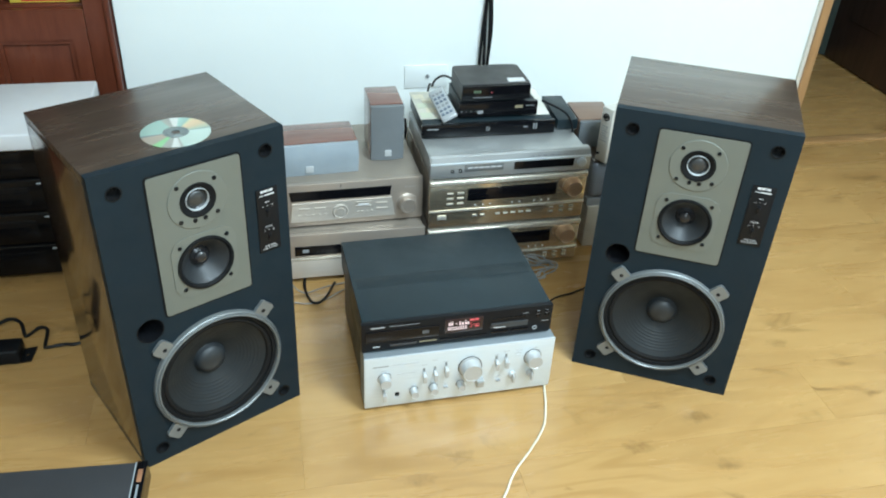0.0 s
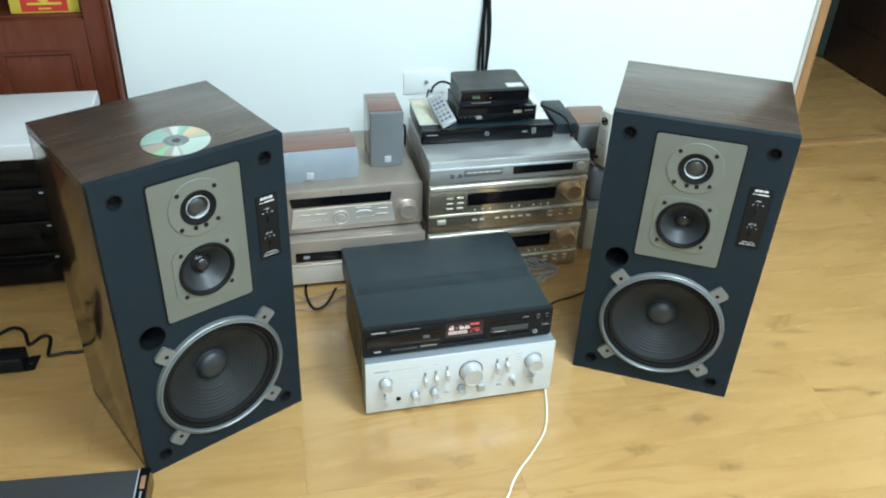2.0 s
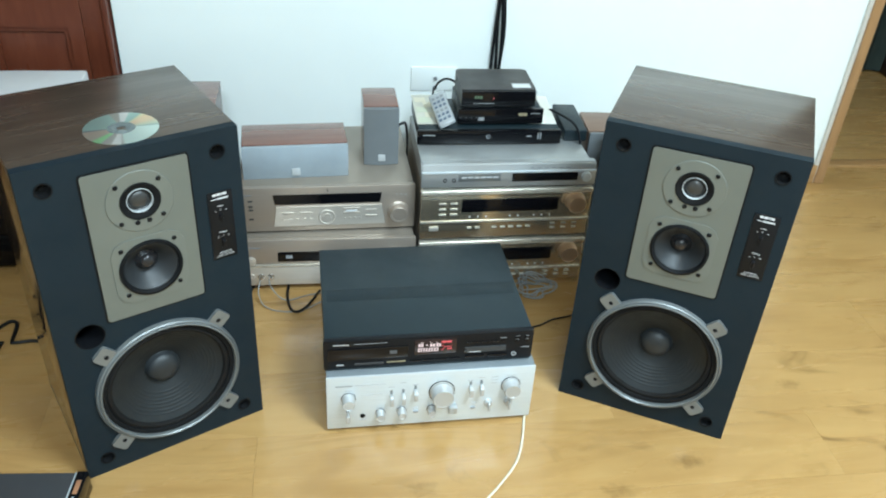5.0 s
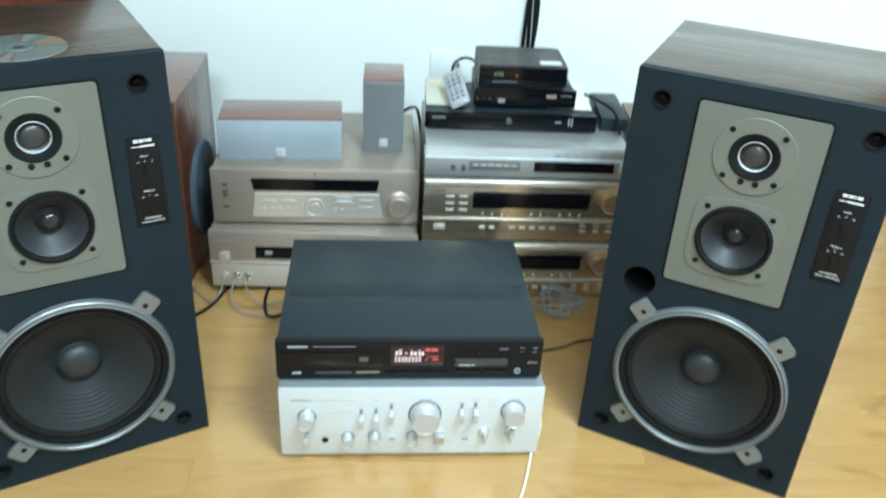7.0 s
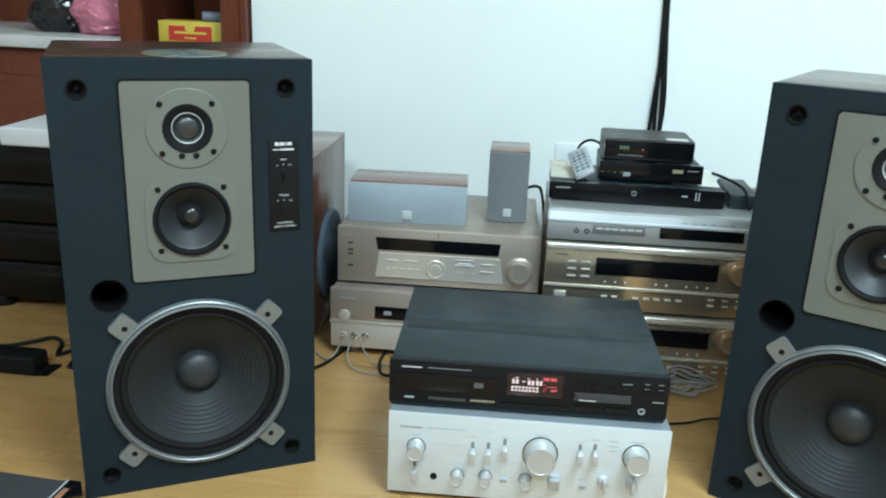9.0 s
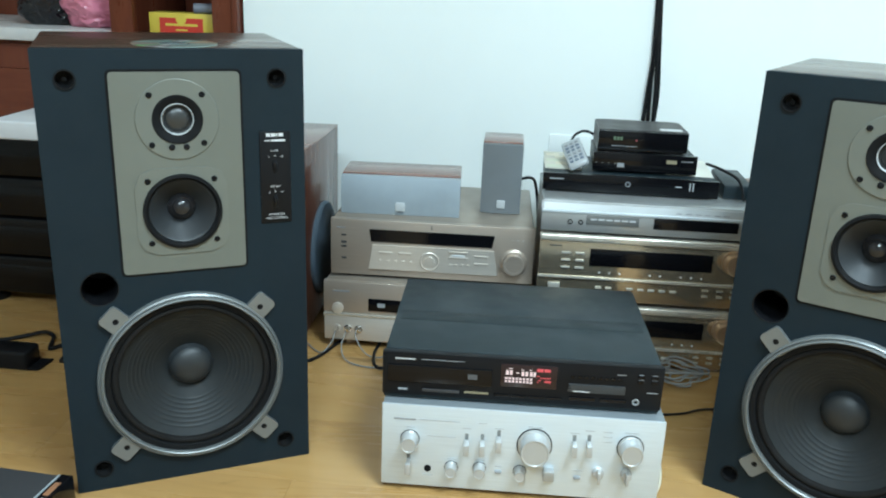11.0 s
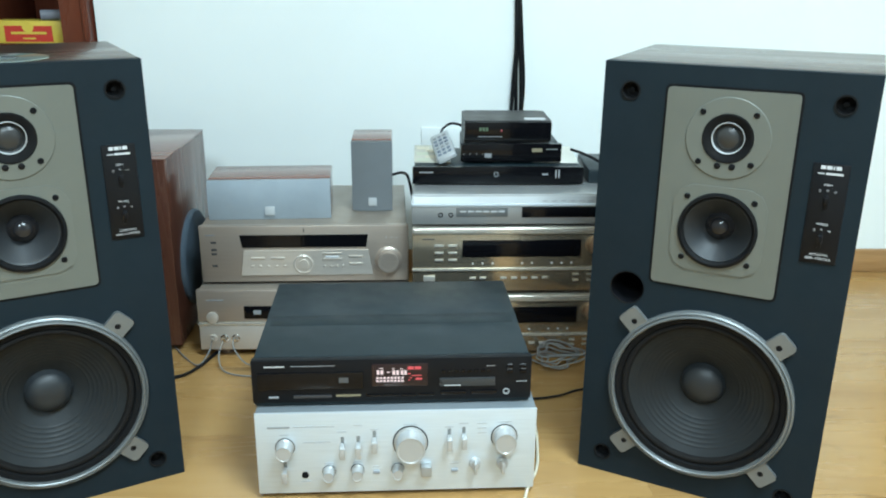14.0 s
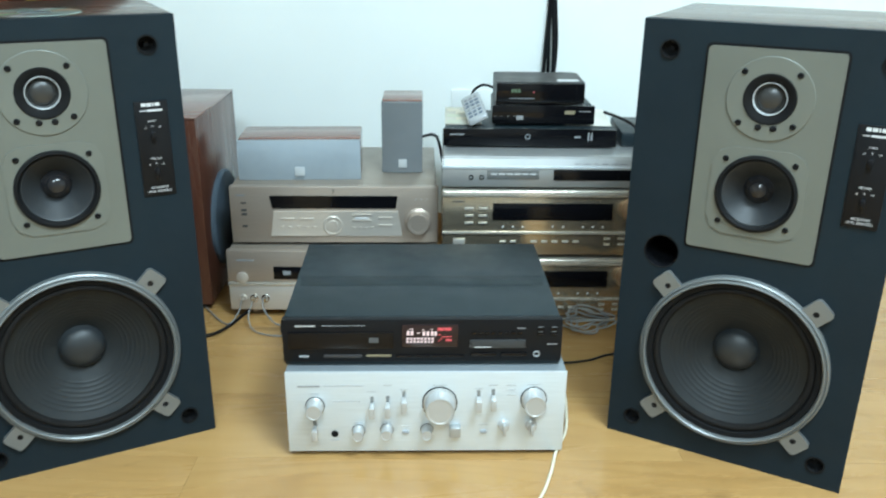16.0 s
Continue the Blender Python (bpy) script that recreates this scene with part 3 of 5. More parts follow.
        if 0.052 < r < 0.096:
            y -= 0.0005 * max(0, math.sin((0.096 - r) / 0.044 * 7 * 2 * math.pi))
        prof.append((r, y))
    part("cone", lathe(prof, 0, WZ, 72), CONE, wf, "ribbed dark grey paper cone")
    part("dust_cap", lathe([(0.0345, 0.0435)] + [(0.0325 * math.cos(a), 0.0405 - 0.0185 * math.sin(a)) for a in [i * math.pi / 18 for i in range(10)]], 0, WZ, 48), CAP, wf, "domed grey dust cap")
    for ang in (45, 135, 225, 315):
        lug = part("lug", tab(ang), CAST, wf, "cast aluminium fixing lug")
        a = radians(ang)
        part("screw", screw(0.147 * math.sin(a), WZ + 0.147 * math.cos(a), 0.0052, -0.0055), BLACK, lug)

    # level control panel
    pan = part("level_panel", box(0.112, 0.157, -0.0022, 0.0005, 0.411, 0.549, 0.0008), BLACK, sp, "black panel with white lettering")
    y = -0.0026
    for x0, x1 in ((0.1215, 0.1275), (0.1287, 0.1352), (0.1364, 0.1384), (0.1398, 0.1465)):
        part("brand_bar", bar(x0, x1, 0.5415, 0.5462, y), PRINT, pan)
    part("model_bar", join(bar(0.1185, 0.1270, 0.5348, 0.5362, y), bar(0.1285, 0.1495, 0.5342, 0.5370, y)), PRINT, pan)
    for word, z in (("HIGH", 0.5205), ("MIDDLE", 0.4665)):
        words("lettering", word, 0.0042, 0.1335, y, z, PRINT, pan)
        for s, dx, dz in (("-3", -0.0095, -0.0012), ("0", 0, 0), ("+3", 0.0095, -0.0012)):
            words("lettering", s, 0.0040, 0.1335 + dx, y, z - 0.0075 + dz, PRINT, pan)
        part("slider_slot", box(0.131, 0.136, -0.0028, -0.0018, z - 0.034, z - 0.0125, 0.0006), BLACK, pan)
        part("slider_knob", box(0.1305, 0.1365, -0.0075, -0.002, z - 0.0255, z - 0.0155, 0.0012), BLACK, pan)
    words("lettering", "ACOUSTICS", 0.0043, 0.1345, y, 0.4235, PRINT, pan)
    words("lettering", "LEVEL CONTROL", 0.0043, 0.1345, y, 0.4178, PRINT, pan)
    return sp


loudspeaker((-0.0537, 1.3773, 0), 27.5, "large walnut floor loudspeaker with bare drivers and a disc on top")
loudspeaker((0.9134, 1.3879, 0), -28.2, "large walnut floor loudspeaker with bare drivers standing on the floor")

disc = thing("compact_disc", (-0.081, 1.448, SH + 0.0004), "silver compact disc lying shiny side up on the speaker", "disc")
part("disc_foil", upright(lathe([(0.0225, 0), (0.060, 0), (0.060, -0.0012), (0.0225, -0.0012), (0.0225, 0)], 0, 0, 64)), FOIL, disc)
part("disc_hub", upright(lathe([(0.0075, 0), (0.0224, 0), (0.0224, -0.0011), (0.0165, -0.0011), (0.016, -0.0016), (0.0075, -0.0011), (0.0075, 0)], 0, 0, 40)), plain("disc_clear", (0.15, 0.18, 0.18), 0.25, 0.2), disc, "grey hub of the disc")


# ---- silver amplifier ----
AW = 0.430
amp = thing("amplifier", (0.4554, 1.3897, 0), "silver stereo amplifier with turned metal knobs on the floor", "amplifier", 1.5)
amp.matrix_world = pose(0.4554, 1.3897, 0, 0, 0, 1.5) @ Matrix.Diagonal((1, 1, 1.065, 1))
a0, a1 = -AW / 2, AW / 2
part("case", box(a0 + 0.006, a1 - 0.006, 0.0605, 0.345, 0.012, 0.1385, 0.002), BLACKMETAL, amp, "dark metal case")
part("face", box(a0, a1, 0, 0.004, 0.008, 0.1405, 0.0012), SILVER, amp, "brushed silver front")
part("top_lip", box(a0 + 0.001, a1 - 0.001, 0.0042, 0.060, 0.008, 0.1402, 0.001), LIPREFLECT, amp, "metal frame behind the front, its reflection painted blue-grey")
for x in (a0 + 0.05, a1 - 0.05):
    for y in (0.05, 0.3):
        part("foot", upright(lathe([(0.014, 0), (0.014, -0.011), (0, -0.012)], 0, 0, 20), x, y, 0.0), RUBBER, amp)


def au(u):
    return a0 + u * AW


for nm, u, z, r, ln in (("input_knob", 0.102, 0.0855, 0.0125, 0.022), ("volume_knob", 0.548, 0.0893, 0.0228, 0.026), ("balance_knob", 0.885, 0.0955, 0.0172, 0.024),
                        ("bass_knob", 0.255, 0.0435, 0.0088, 0.018), ("treble_knob", 0.357, 0.0450, 0.0088, 0.018), ("mode_knob", 0.502, 0.0450, 0.0085, 0.018)):
    part(nm, knob_bm(au(u), z, r, ln, 0, 0.12), KNOB, amp, "turned silver knob")
    # A black ring stands in for the shadow round each knob.
    part("knob_shadow_ring", lathe([(r * 1.2, 0.0005), (r * 1.2, -0.0006), (r * 1.1, -0.0006), (r * 1.1, 0.0005)], au(u), z, 32), BLACK, amp)
for u in (0.781, 0.881):
    kb = part("selector_knob", lathe([(0.0092, 0.001), (0.0092, -0.003), (0.0082, -0.004), (0.0075, -0.009), (0, -0.009)], au(u), 0.0525, 28), KNOB, amp)
    part("pointer", box(au(u) - 0.0022, au(u) + 0.0022, -0.0195, -0.008, 0.0435, 0.0615, 0.0008), KNOB, kb, "bright pointer bar")
part("square_button", box(au(0.604) - 0.0085, au(0.604) + 0.0085, -0.014, 0.001, 0.038, 0.0545, 0.0015), SILVER_TOP, amp, "square white push button")
for u, z in ((0.306, 0.0875), (0.362, 0.0885), (0.420, 0.0965), (0.687, 0.0975), (0.739, 0.0995), (0.099, 0.0495)):
    slot = part("lever_slot", box(au(u) - 0.0026, au(u) + 0.0026, -0.0004, 0.001, z - 0.009, z + 0.013), SLOTGREY, amp)
    bm = box(au(u) - 0.0026, au(u) + 0.0026, -0.017, -0.001, z - 0.004, z + 0.004, 0.0008)
    for v in bm.verts:
        if v.co.y < -0.01:
            v.co.z -= 0.0115 if v.co.z < z else 0.002
            v.co.x += (v.co.x - au(u)) * 0.6
    part("lever", bm, KNOB, slot, "chrome lever switch")
part("headphone_jack", lathe([(0.0055, 0.0005), (0.0055, -0.0008), (0, -0.0006)], au(0.169), 0.0385, 24), RUBBER, amp)
for u in (0.425, 0.708):
    part("push_switch", box(au(u) - 0.005, au(u) + 0.005, -0.003, 0.001, 0.039, 0.0435, 0.0006), GREYBOX, amp)
part("brand_bar", bar(au(0.043), au(0.122), 0.1165, 0.1188), PRINTGREY, amp)
part("caption_bar", bar(au(0.135), au(0.278), 0.1180, 0.1190), FAINT, amp)
part("caption_bar", bar(au(0.165), au(0.265), 0.0925, 0.0932), FAINT, amp)
for u, w, z in ((0.102, 0.02, 0.105), (0.306, 0.018, 0.1085), (0.362, 0.018, 0.1185), (0.420, 0.018, 0.1115), (0.548, 0.03, 0.1185), (0.687, 0.018, 0.113), (0.739, 0.02, 0.1185), (0.803, 0.02, 0.1185), (0.803, 0.02, 0.1105), (0.803, 0.018, 0.1025), (0.885, 0.03, 0.1195), (0.255, 0.02, 0.0565), (0.357, 0.02, 0.058), (0.425, 0.016, 0.050), (0.708, 0.02, 0.0525), (0.169, 0.022, 0.0275)):
    part("caption_bar", bar(au(u) - w * 0.36, au(u) + w * 0.36, z, z + 0.0009), FAINT, amp)


# ---- black disc player ----
CW = 0.425
cdp = thing("disc_player", (0.4495, 1.408, 0.1495), "black disc player with lit display on top of the amplifier", "disc player")
cdp.matrix_world = pose(0.4495, 1.408, 0.1495, 0, 0, 1.8) @ Matrix.Diagonal((1, 1, 0.925, 1))
c0, c1 = -CW / 2, CW / 2
part("case", box(c0 + 0.003, c1 - 0.003, 0.012, 0.322, 0.010, 0.086, 0.0015), BLACKMETAL, cdp, "black enamelled metal case")
part("plinth", box(c0 + 0.002, c1 - 0.002, 0.003, 0.012, 0.003, 0.0098, 0.001), BLACKMETAL, cdp, "blue-grey strip under the front")
part("top_band", box(c0 + 0.012, c1 - 0.012, 0.128, 0.168, 0.0858, 0.0865, 0.0003), BANDBLACK, cdp, "darker pressed band across the lid")
for k in range(5):
    part("vent_slot", box(0.03, 0.185, 0.118 + k * 0.0036, 0.1192 + k * 0.0036, 0.0858, 0.0862), BLACKMETAL, cdp)
part("face", box(c0, c1, 0, 0.0125, 0.009, 0.0855, 0.0012), BLACK, cdp, "black plastic front")
for x in (c0 + 0.04, c1 - 0.04):
    for y in (0.04, 0.28):
        part("foot", upright(lathe([(0.017, 0), (0.017, -0.009), (0, -0.0105)], 0, 0, 20), x, y, 0.0), RUBBER, cdp)


def cu_(u):
    return c0 + u * CW


part("disc_tray", box(cu_(0.02), cu_(0.395), -0.0025, 0.001, 0.034, 0.064, 0.0008), BLACKGLOSS, cdp)
part("window", box(cu_(0.425), cu_(0.625), -0.0012, 0.001, 0.036, 0.077, 0.0006), DISPLAY, cdp, "dark red display window")
disp = part("display_digits", join(*[bar(cu_(u), cu_(u) + w, z, z + hh, -0.0018) for u, w, z, hh in (
    [(0.443, 0.0042, 0.0582, 0.0078), (0.4565, 0.0042, 0.0582, 0.0078), (0.4785, 0.005, 0.0615, 0.0016), (0.499, 0.0042, 0.0572, 0.0078), (0.5125, 0.0042, 0.0572, 0.0078), (0.5285, 0.0042, 0.0572, 0.0078), (0.5415, 0.0036, 0.0572, 0.0078)]
    + [(0.441 + 0.0127 * i, 0.0038, 0.0500, 0.0035) for i in range(8)] + [(0.441 + 0.0127 * i, 0.0038, 0.0445, 0.0035) for i in range(8)]
    + [(0.4525, 0.006, 0.0686, 0.001), (0.497, 0.004, 0.0676, 0.001), (0.527, 0.004, 0.0676, 0.001)])]), LIT, cdp, "white lit segments")
part("display_marks", join(*[bar(cu_(u), cu_(u) + w, z, z + hh, -0.0018) for u, w, z, hh in (
    (0.553, 0.0095, 0.0665, 0.0052), (0.5785, 0.0095, 0.0665, 0.0052), (0.553, 0.0045, 0.0580, 0.0012), (0.566, 0.016, 0.0548, 0.0012), (0.559, 0.004, 0.0505, 0.0012), (0.5545, 0.003, 0.047, 0.0012), (0.582, 0.0095, 0.0475, 0.0034))]), LITRED, cdp, "red lit segments")
part("brand_bar", bar(cu_(0.046), cu_(0.118), 0.0734, 0.0758), plain("light_grey_print", (0.5, 0.5, 0.5), 0.5), cdp)
part("caption_bar", bar(cu_(0.14), cu_(0.295), 0.0745, 0.0755), PRINTGREY, cdp)
part("disc_mark", bar(cu_(0.308), cu_(0.342), 0.0455, 0.0545, -0.003), plain("faint_print", (0.09, 0.095, 0.1), 0.5), cdp)
part("power_button", box(cu_(0.058), cu_(0.092), -0.003, 0.001, 0.0185, 0.0212, 0.0006), PRINTGREY, cdp)
part("button_strip", box(cu_(0.145), cu_(0.28), -0.0022, 0.001, 0.0175, 0.0225, 0.0006), GREYBOX, cdp).active_material = plain("dark_grey_plastic", (0.04, 0.04, 0.043), 0.4)
part("gold_caption", bar(cu_(0.297), cu_(0.385), 0.0185, 0.0222), PRINTGOLD, cdp)
for i in range(4):
    part("track_button", box(cu_(0.405 + i * 0.0625), cu_(0.46 + i * 0.0625), -0.0024, 0.001, 0.0175, 0.0215, 0.0006), BLACKGLOSS, cdp)
part("key_panel", box(cu_(0.668), cu_(0.868), -0.0018, 0.001, 0.034, 0.049, 0.0006), plain("dark_strip", (0.035, 0.04, 0.045), 0.3), cdp)
part("caption_bar", bar(cu_(0.685), cu_(0.745), 0.0355, 0.0368, -0.0024), PRINT, cdp)
for i in range(2):
    part("play_button", box(cu_(0.672 + i * 0.11), cu_(0.765 + i * 0.11), -0.0028, 0.001, 0.019, 0.0255, 0.0008), BLACKGLOSS, cdp)
for i in range(8):
    part("number_key", box(cu_(0.675 + i * 0.0235), cu_(0.69 + i * 0.0235), -0.002, 0.001, 0.06, 0.064, 0.0005), BLACKGLOSS, cdp)
part("caption_bar", bar(cu_(0.835), cu_(0.868), 0.069, 0.0702), PRINTGREY, cdp)
for i in range(2):
    for z in (0.0575, 0.066):
        part("program_key", box(cu_(0.91 + i * 0.048), cu_(0.932 + i * 0.048), -0.0026, 0.001, z, z + 0.0045, 0.0006), BLACKGLOSS, cdp)
        part("caption_bar", bar(cu_(0.912 + i * 0.048), cu_(0.93 + i * 0.048), z + 0.0052, z + 0.0062), PRINTGREY, cdp)
part("level_caption", bar(cu_(0.945), cu_(0.985), 0.0395, 0.041), PRINTGREY, cdp)
part("headphone_jack", lathe([(0.0055, 0.0005), (0.0055, -0.002), (0.0034, -0.002), (0.0032, 0.0005)], cu_(0.910), 0.0225, 24), PRINTGREY, cdp, "bright headphone socket")

# white mains cord beside the amplifier
cord = thing("mains_cable", (0, 0, 0), "ivory mains cord curving over the floor from the amplifier", "cable")
part("cord", tube([(0.60, 1.765, 0.05), (0.64, 1.79, 0.02), (0.69, 1.73, 0.006), (0.699, 1.6, 0.005), (0.693, 1.51, 0.005), (0.683, 1.45, 0.005), (0.662, 1.398, 0.005), (0.645, 1.335, 0.005), (0.620, 1.272, 0.005), (0.575, 1.215, 0.005), (0.528, 1.166, 0.005), (0.498, 1.122, 0.005), (0.475, 1.06, 0.005), (0.49, 0.85, 0.005), (0.45, 0.6, 0.005)], 0.0025), CORDWHITE, cord)


# ---- rear rack: champagne receivers ----
def unit_case(at, w, d, h, label, face, lid, category="receiver", foot=0.009, name="receiver"):
    ob = thing(name, at, label, category)
    part("case", box(-w / 2 + 0.004, w / 2 - 0.004, 0.014, d, foot, h, 0.0025), lid, ob)
    for x in (-w / 2 + 0.05, w / 2 - 0.05):
        for y in (0.035, d - 0.05):
            part("foot", upright(lathe([(0.017, 0), (0.0185, -foot * 0.6), (0.0185, -foot - 0.001), (0, -foot - 0.001)], 0, 0, 20), x, y, 0.0), face, ob)
    return ob


rw = 0.431
rc = unit_case((0.2525, 1.922, 0.1520), rw, 0.335, 0.128, "champagne metal receiver with dark display and drop flap", CHAMP, CHAMP_TOP)
rc.matrix_world = pose(0.2525, 1.922, 0.1520, 0, 0, 1.6)
r0 = -rw / 2
part("face", box(r0, -r0, 0, 0.0145, 0.005, 0.1285, 0.003), CHAMP, rc, "brushed champagne front")
win = [(r0 + 0.082, 0.1085), (r0 + 0.347, 0.1085), (r0 + 0.343, 0.0815), (r0 + 0.087, 0.0815)]
part("display_window", slab(win, [], -0.0012, 0.001), BLACKGLOSS, rc, "black display window")
part("flap", slab([(r0 + 0.090, 0.0755), (r0 + 0.347, 0.0755), (r0 + 0.356, 0.0215), (r0 + 0.082, 0.0215)], [], -0.0045, 0.001), CHAMP_L, rc, "pale champagne control flap")
part("cursor_pad", lathe([(0.0205, -0.004), (0.0205, -0.0065), (0.0185, -0.0075), (0.0172, -0.0058), (0.011, -0.0058), (0.0105, -0.0075), (0, -0.008)], r0 + 0.212, 0.0455, 40), CHAMP_L, rc, "round cursor pad")
vk = part("volume_knob", lathe([(0.0285, 0.001), (0.0285, -0.002), (0.026, -0.004), (0.0235, -0.005), (0.0228, -0.021), (0.0215, -0.0225), (0.0165, -0.0225), (0.016, -0.0215), (0, -0.0215)], r0 + 0.389, 0.0525, 48), CHAMP, rc, "large champagne volume knob")
for x0, x1, z in ((0.105, 0.132, 0.0575), (0.146, 0.173, 0.0575), (0.252, 0.292, 0.0665), (0.252, 0.292, 0.0545), (0.307, 0.335, 0.06), (0.307, 0.335, 0.0435)):
    part("button", box(r0 + x0, r0 + x1, -0.0065, -0.003, z, z + 0.0042, 0.0008), CHAMP_L, rc)
part("bright_button", box(r0 + 0.258, r0 + 0.286, -0.0068, -0.003, 0.0592, 0.0632, 0.0008), PRINT, rc)
for i in range(5):
    part("small_button", box(r0 + 0.104 + i * 0.0165, r0 + 0.110 + i * 0.0165, -0.006, -0.003, 0.0405, 0.0435, 0.0006), CHAMP_L, rc)
for i in range(4):
    part("small_button", box(r0 + 0.254 + i * 0.0125, r0 + 0.259 + i * 0.0125, -0.006, -0.003, 0.0385, 0.0425, 0.0006), CHAMP_L, rc)
for z, hh in ((0.0905, 0.0045), (0.0745, 0.0055), (0.0655, 0.005), (0.0395, 0.005)):
    part("label_bar", bar(r0 + 0.023, r0 + 0.034, z, z + hh), PRINTDARK, rc)
part("brand_bar", bar(r0 + 0.013, r0 + 0.032, 0.1075, 0.1102), PRINTGREY, rc)
part("mark", bar(r0 + 0.2135, r0 + 0.2155, 0.1135, 0.1225), PRINTDARK, rc)
for i in range(3):
    part("led_dot", bar(r0 + 0.384 + i * 0.011, r0 + 0.3855 + i * 0.011, 0.1005 - i * 0.0005, 0.1025), PRINT, rc)

dw = 0.441
dv = unit_case((0.2485, 1.886, 0.0), dw, 0.345, 0.151, "champagne two-tone player with knobs, under the receiver", CHAMP, CHAMP_TOP, "disc player", 0.018, "video_player")
d0 = -dw / 2
part("face_upper", box(d0, -d0, 0, 0.0145, 0.0795, 0.151, 0.003), CHAMP, dv, "brushed champagne upper front")
part("face_lower", box(d0 + 0.002, -d0 - 0.002, -0.003, 0.0145, 0.018, 0.0725, 0.002), CHAMP_L, dv, "paler lower front")
part("bright_edge", box(d0, -d0, -0.004, 0.012, 0.0725, 0.0795, 0.0015), GOLD_L, dv)
part("display_window", box(d0 + 0.097, d0 + 0.345, -0.0015, 0.001, 0.088, 0.116, 0.0006), BLACKGLOSS, dv)
part("display_mark", bar(d0 + 0.117, d0 + 0.133, 0.098, 0.107, -0.0022), PRINTGREY, dv)
part("power_button", lathe([(0.0125, 0.001), (0.0125, -0.004), (0.0105, -0.005), (0, -0.005)], d0 + 0.031, 0.0905, 28), CHAMP_L, dv)
part("knob", knob_bm(d0 + 0.39, 0.102, 0.0165, 0.017), CHAMP_L, dv)
for i, m in enumerate((CHAMP_L, CHROME, CHROME)):
    part("jack", lathe([(0.0085, -0.002), (0.0085, -0.005), (0.006, -0.006), (0.0055, -0.001), (0.0025, -0.001), (0.0025, -0.012), (0, -0.012)], d0 + 0.030 + i * 0.0235, 0.045, 20), m, dv)
part("brand_bar", bar(d0 + 0.02, d0 + 0.056, 0.1275, 0.131), PRINTGREY, dv)


# ---- gold receivers ----
def gold_unit(at, h, label, upper):
    g = unit_case(at, 0.431, 0.33, h, label, GOLD, CHAMP_TOP)
    g.matrix_world = pose(*at, 0, 0, 1.2)
    g0 = -0.2155
    part("face", box(g0, -g0, 0, 0.0145, 0.009, h - 0.0145, 0.002), GOLD, g, "mirror-bright gold front")
    part("top_edge", box(g0 - 0.001, -g0 + 0.001, -0.005, 0.0155, h - 0.0145, h + 0.0005, 0.004, 3), GOLD_L, g, "pale rounded edge strip")
    dz = 0.0 if upper else -0.009
    zs = 0.058 + dz
    part("middle_edge", box(g0 - 0.001, -g0 + 0.001, -0.004, 0.004, zs - 0.003, zs + 0.003, 0.0015), GOLD_L, g)
    part("display_window", box(g0 + 0.102, g0 + 0.347, -0.0015, 0.001, 0.0845 + dz, 0.121 + dz, 0.0006), BLACKGLOSS, g, "black display window")
    for i in range(2):
        for k in range(3):
            part("button", box(g0 + 0.045 + i * 0.028, g0 + 0.063 + i * 0.028, -0.003, 0.001, 0.077 + k * 0.0155 + dz, 0.081 + k * 0.0155 + dz, 0.0008), BRIGHTKEY, g)
    part("volume_knob", lathe([(0.026, 0.001), (0.026, -0.003), (0.0235, -0.006), (0.0225, -0.024), (0.021, -0.0258), (0.0205, -0.0255), (0.0195, -0.0245), (0, -0.0245)], g0 + 0.390, 0.109 + dz, 48), GOLDKNOB, g, "rose gold volume knob")
    part("power_button", box(g0 + 0.022, g0 + 0.046, -0.004, 0.001, 0.033 + dz, 0.0445 + dz, 0.001), BRIGHTKEY, g)
    for x in (0.118, 0.139, 0.182, 0.204, 0.225, 0.247, 0.269):
        part("key", box(g0 + x, g0 + x + 0.0125, -0.003, 0.001, 0.0365 + dz, 0.0405 + dz, 0.0008), BRIGHTKEY, g)
    for x in (0.333, 0.362, 0.39):
        for z in (0.031, 0.0435):
            part("key", box(g0 + x, g0 + x + 0.0125, -0.003, 0.001, z + dz, z + 0.004 + dz, 0.0008), GOLD_L, g)
    for i in (0, 1, 2, 5, 6, 8, 9, 10):
        part("label_dot", bar(g0 + 0.122 + i * 0.0205, g0 + 0.1255 + i * 0.0205, 0.069 + dz, 0.072 + dz), PRINT, g)
    part("brand_bar", bar(g0 + 0.02, g0 + 0.045, h - 0.0255, h - 0.023), PRINTDARK, g)
    return g


gold_unit((0.6925, 1.886, 0.0), 0.139, "gold receiver resting on the floor under its twin", False)
gold_unit((0.6925, 1.886, 0.1395), 0.148, "gold receiver with mirror-bright front stacked in the rack", True)

sl = unit_case((0.6925, 1.886, 0.2880), 0.434, 0.31, 0.0545, "slim silver disc recorder on top of the gold receivers", SILVER_TOP, GREYLID, "disc player", 0.006, "disc_recorder")
sl.matrix_world = pose(0.6925, 1.886, 0.2880, 0, 0, 0.9)
s0 = -0.217
part("face", box(s0, -s0, 0, 0.015, 0.006, 0.045, 0.002), SILVER_TOP, sl)
bm = box(s0, -s0, 0.0, 0.03, 0.0455, 0.0665, 0.0)
for v in bm.verts:
    if v.co.z > 0.06:
        v.co.y += 0.008 if v.co.y < 0.02 else 0
bmesh.ops.bevel(bm, geom=list(bm.edges), offset=0.0035, segments=3, affect="EDGES")
part("sloped_edge", bm, SILVER_TOP, sl, "sloped silver edge")
part("bright_edge", box(s0, -s0, -0.002, 0.004, 0.0435, 0.0495, 0.0015), SILVER, sl)
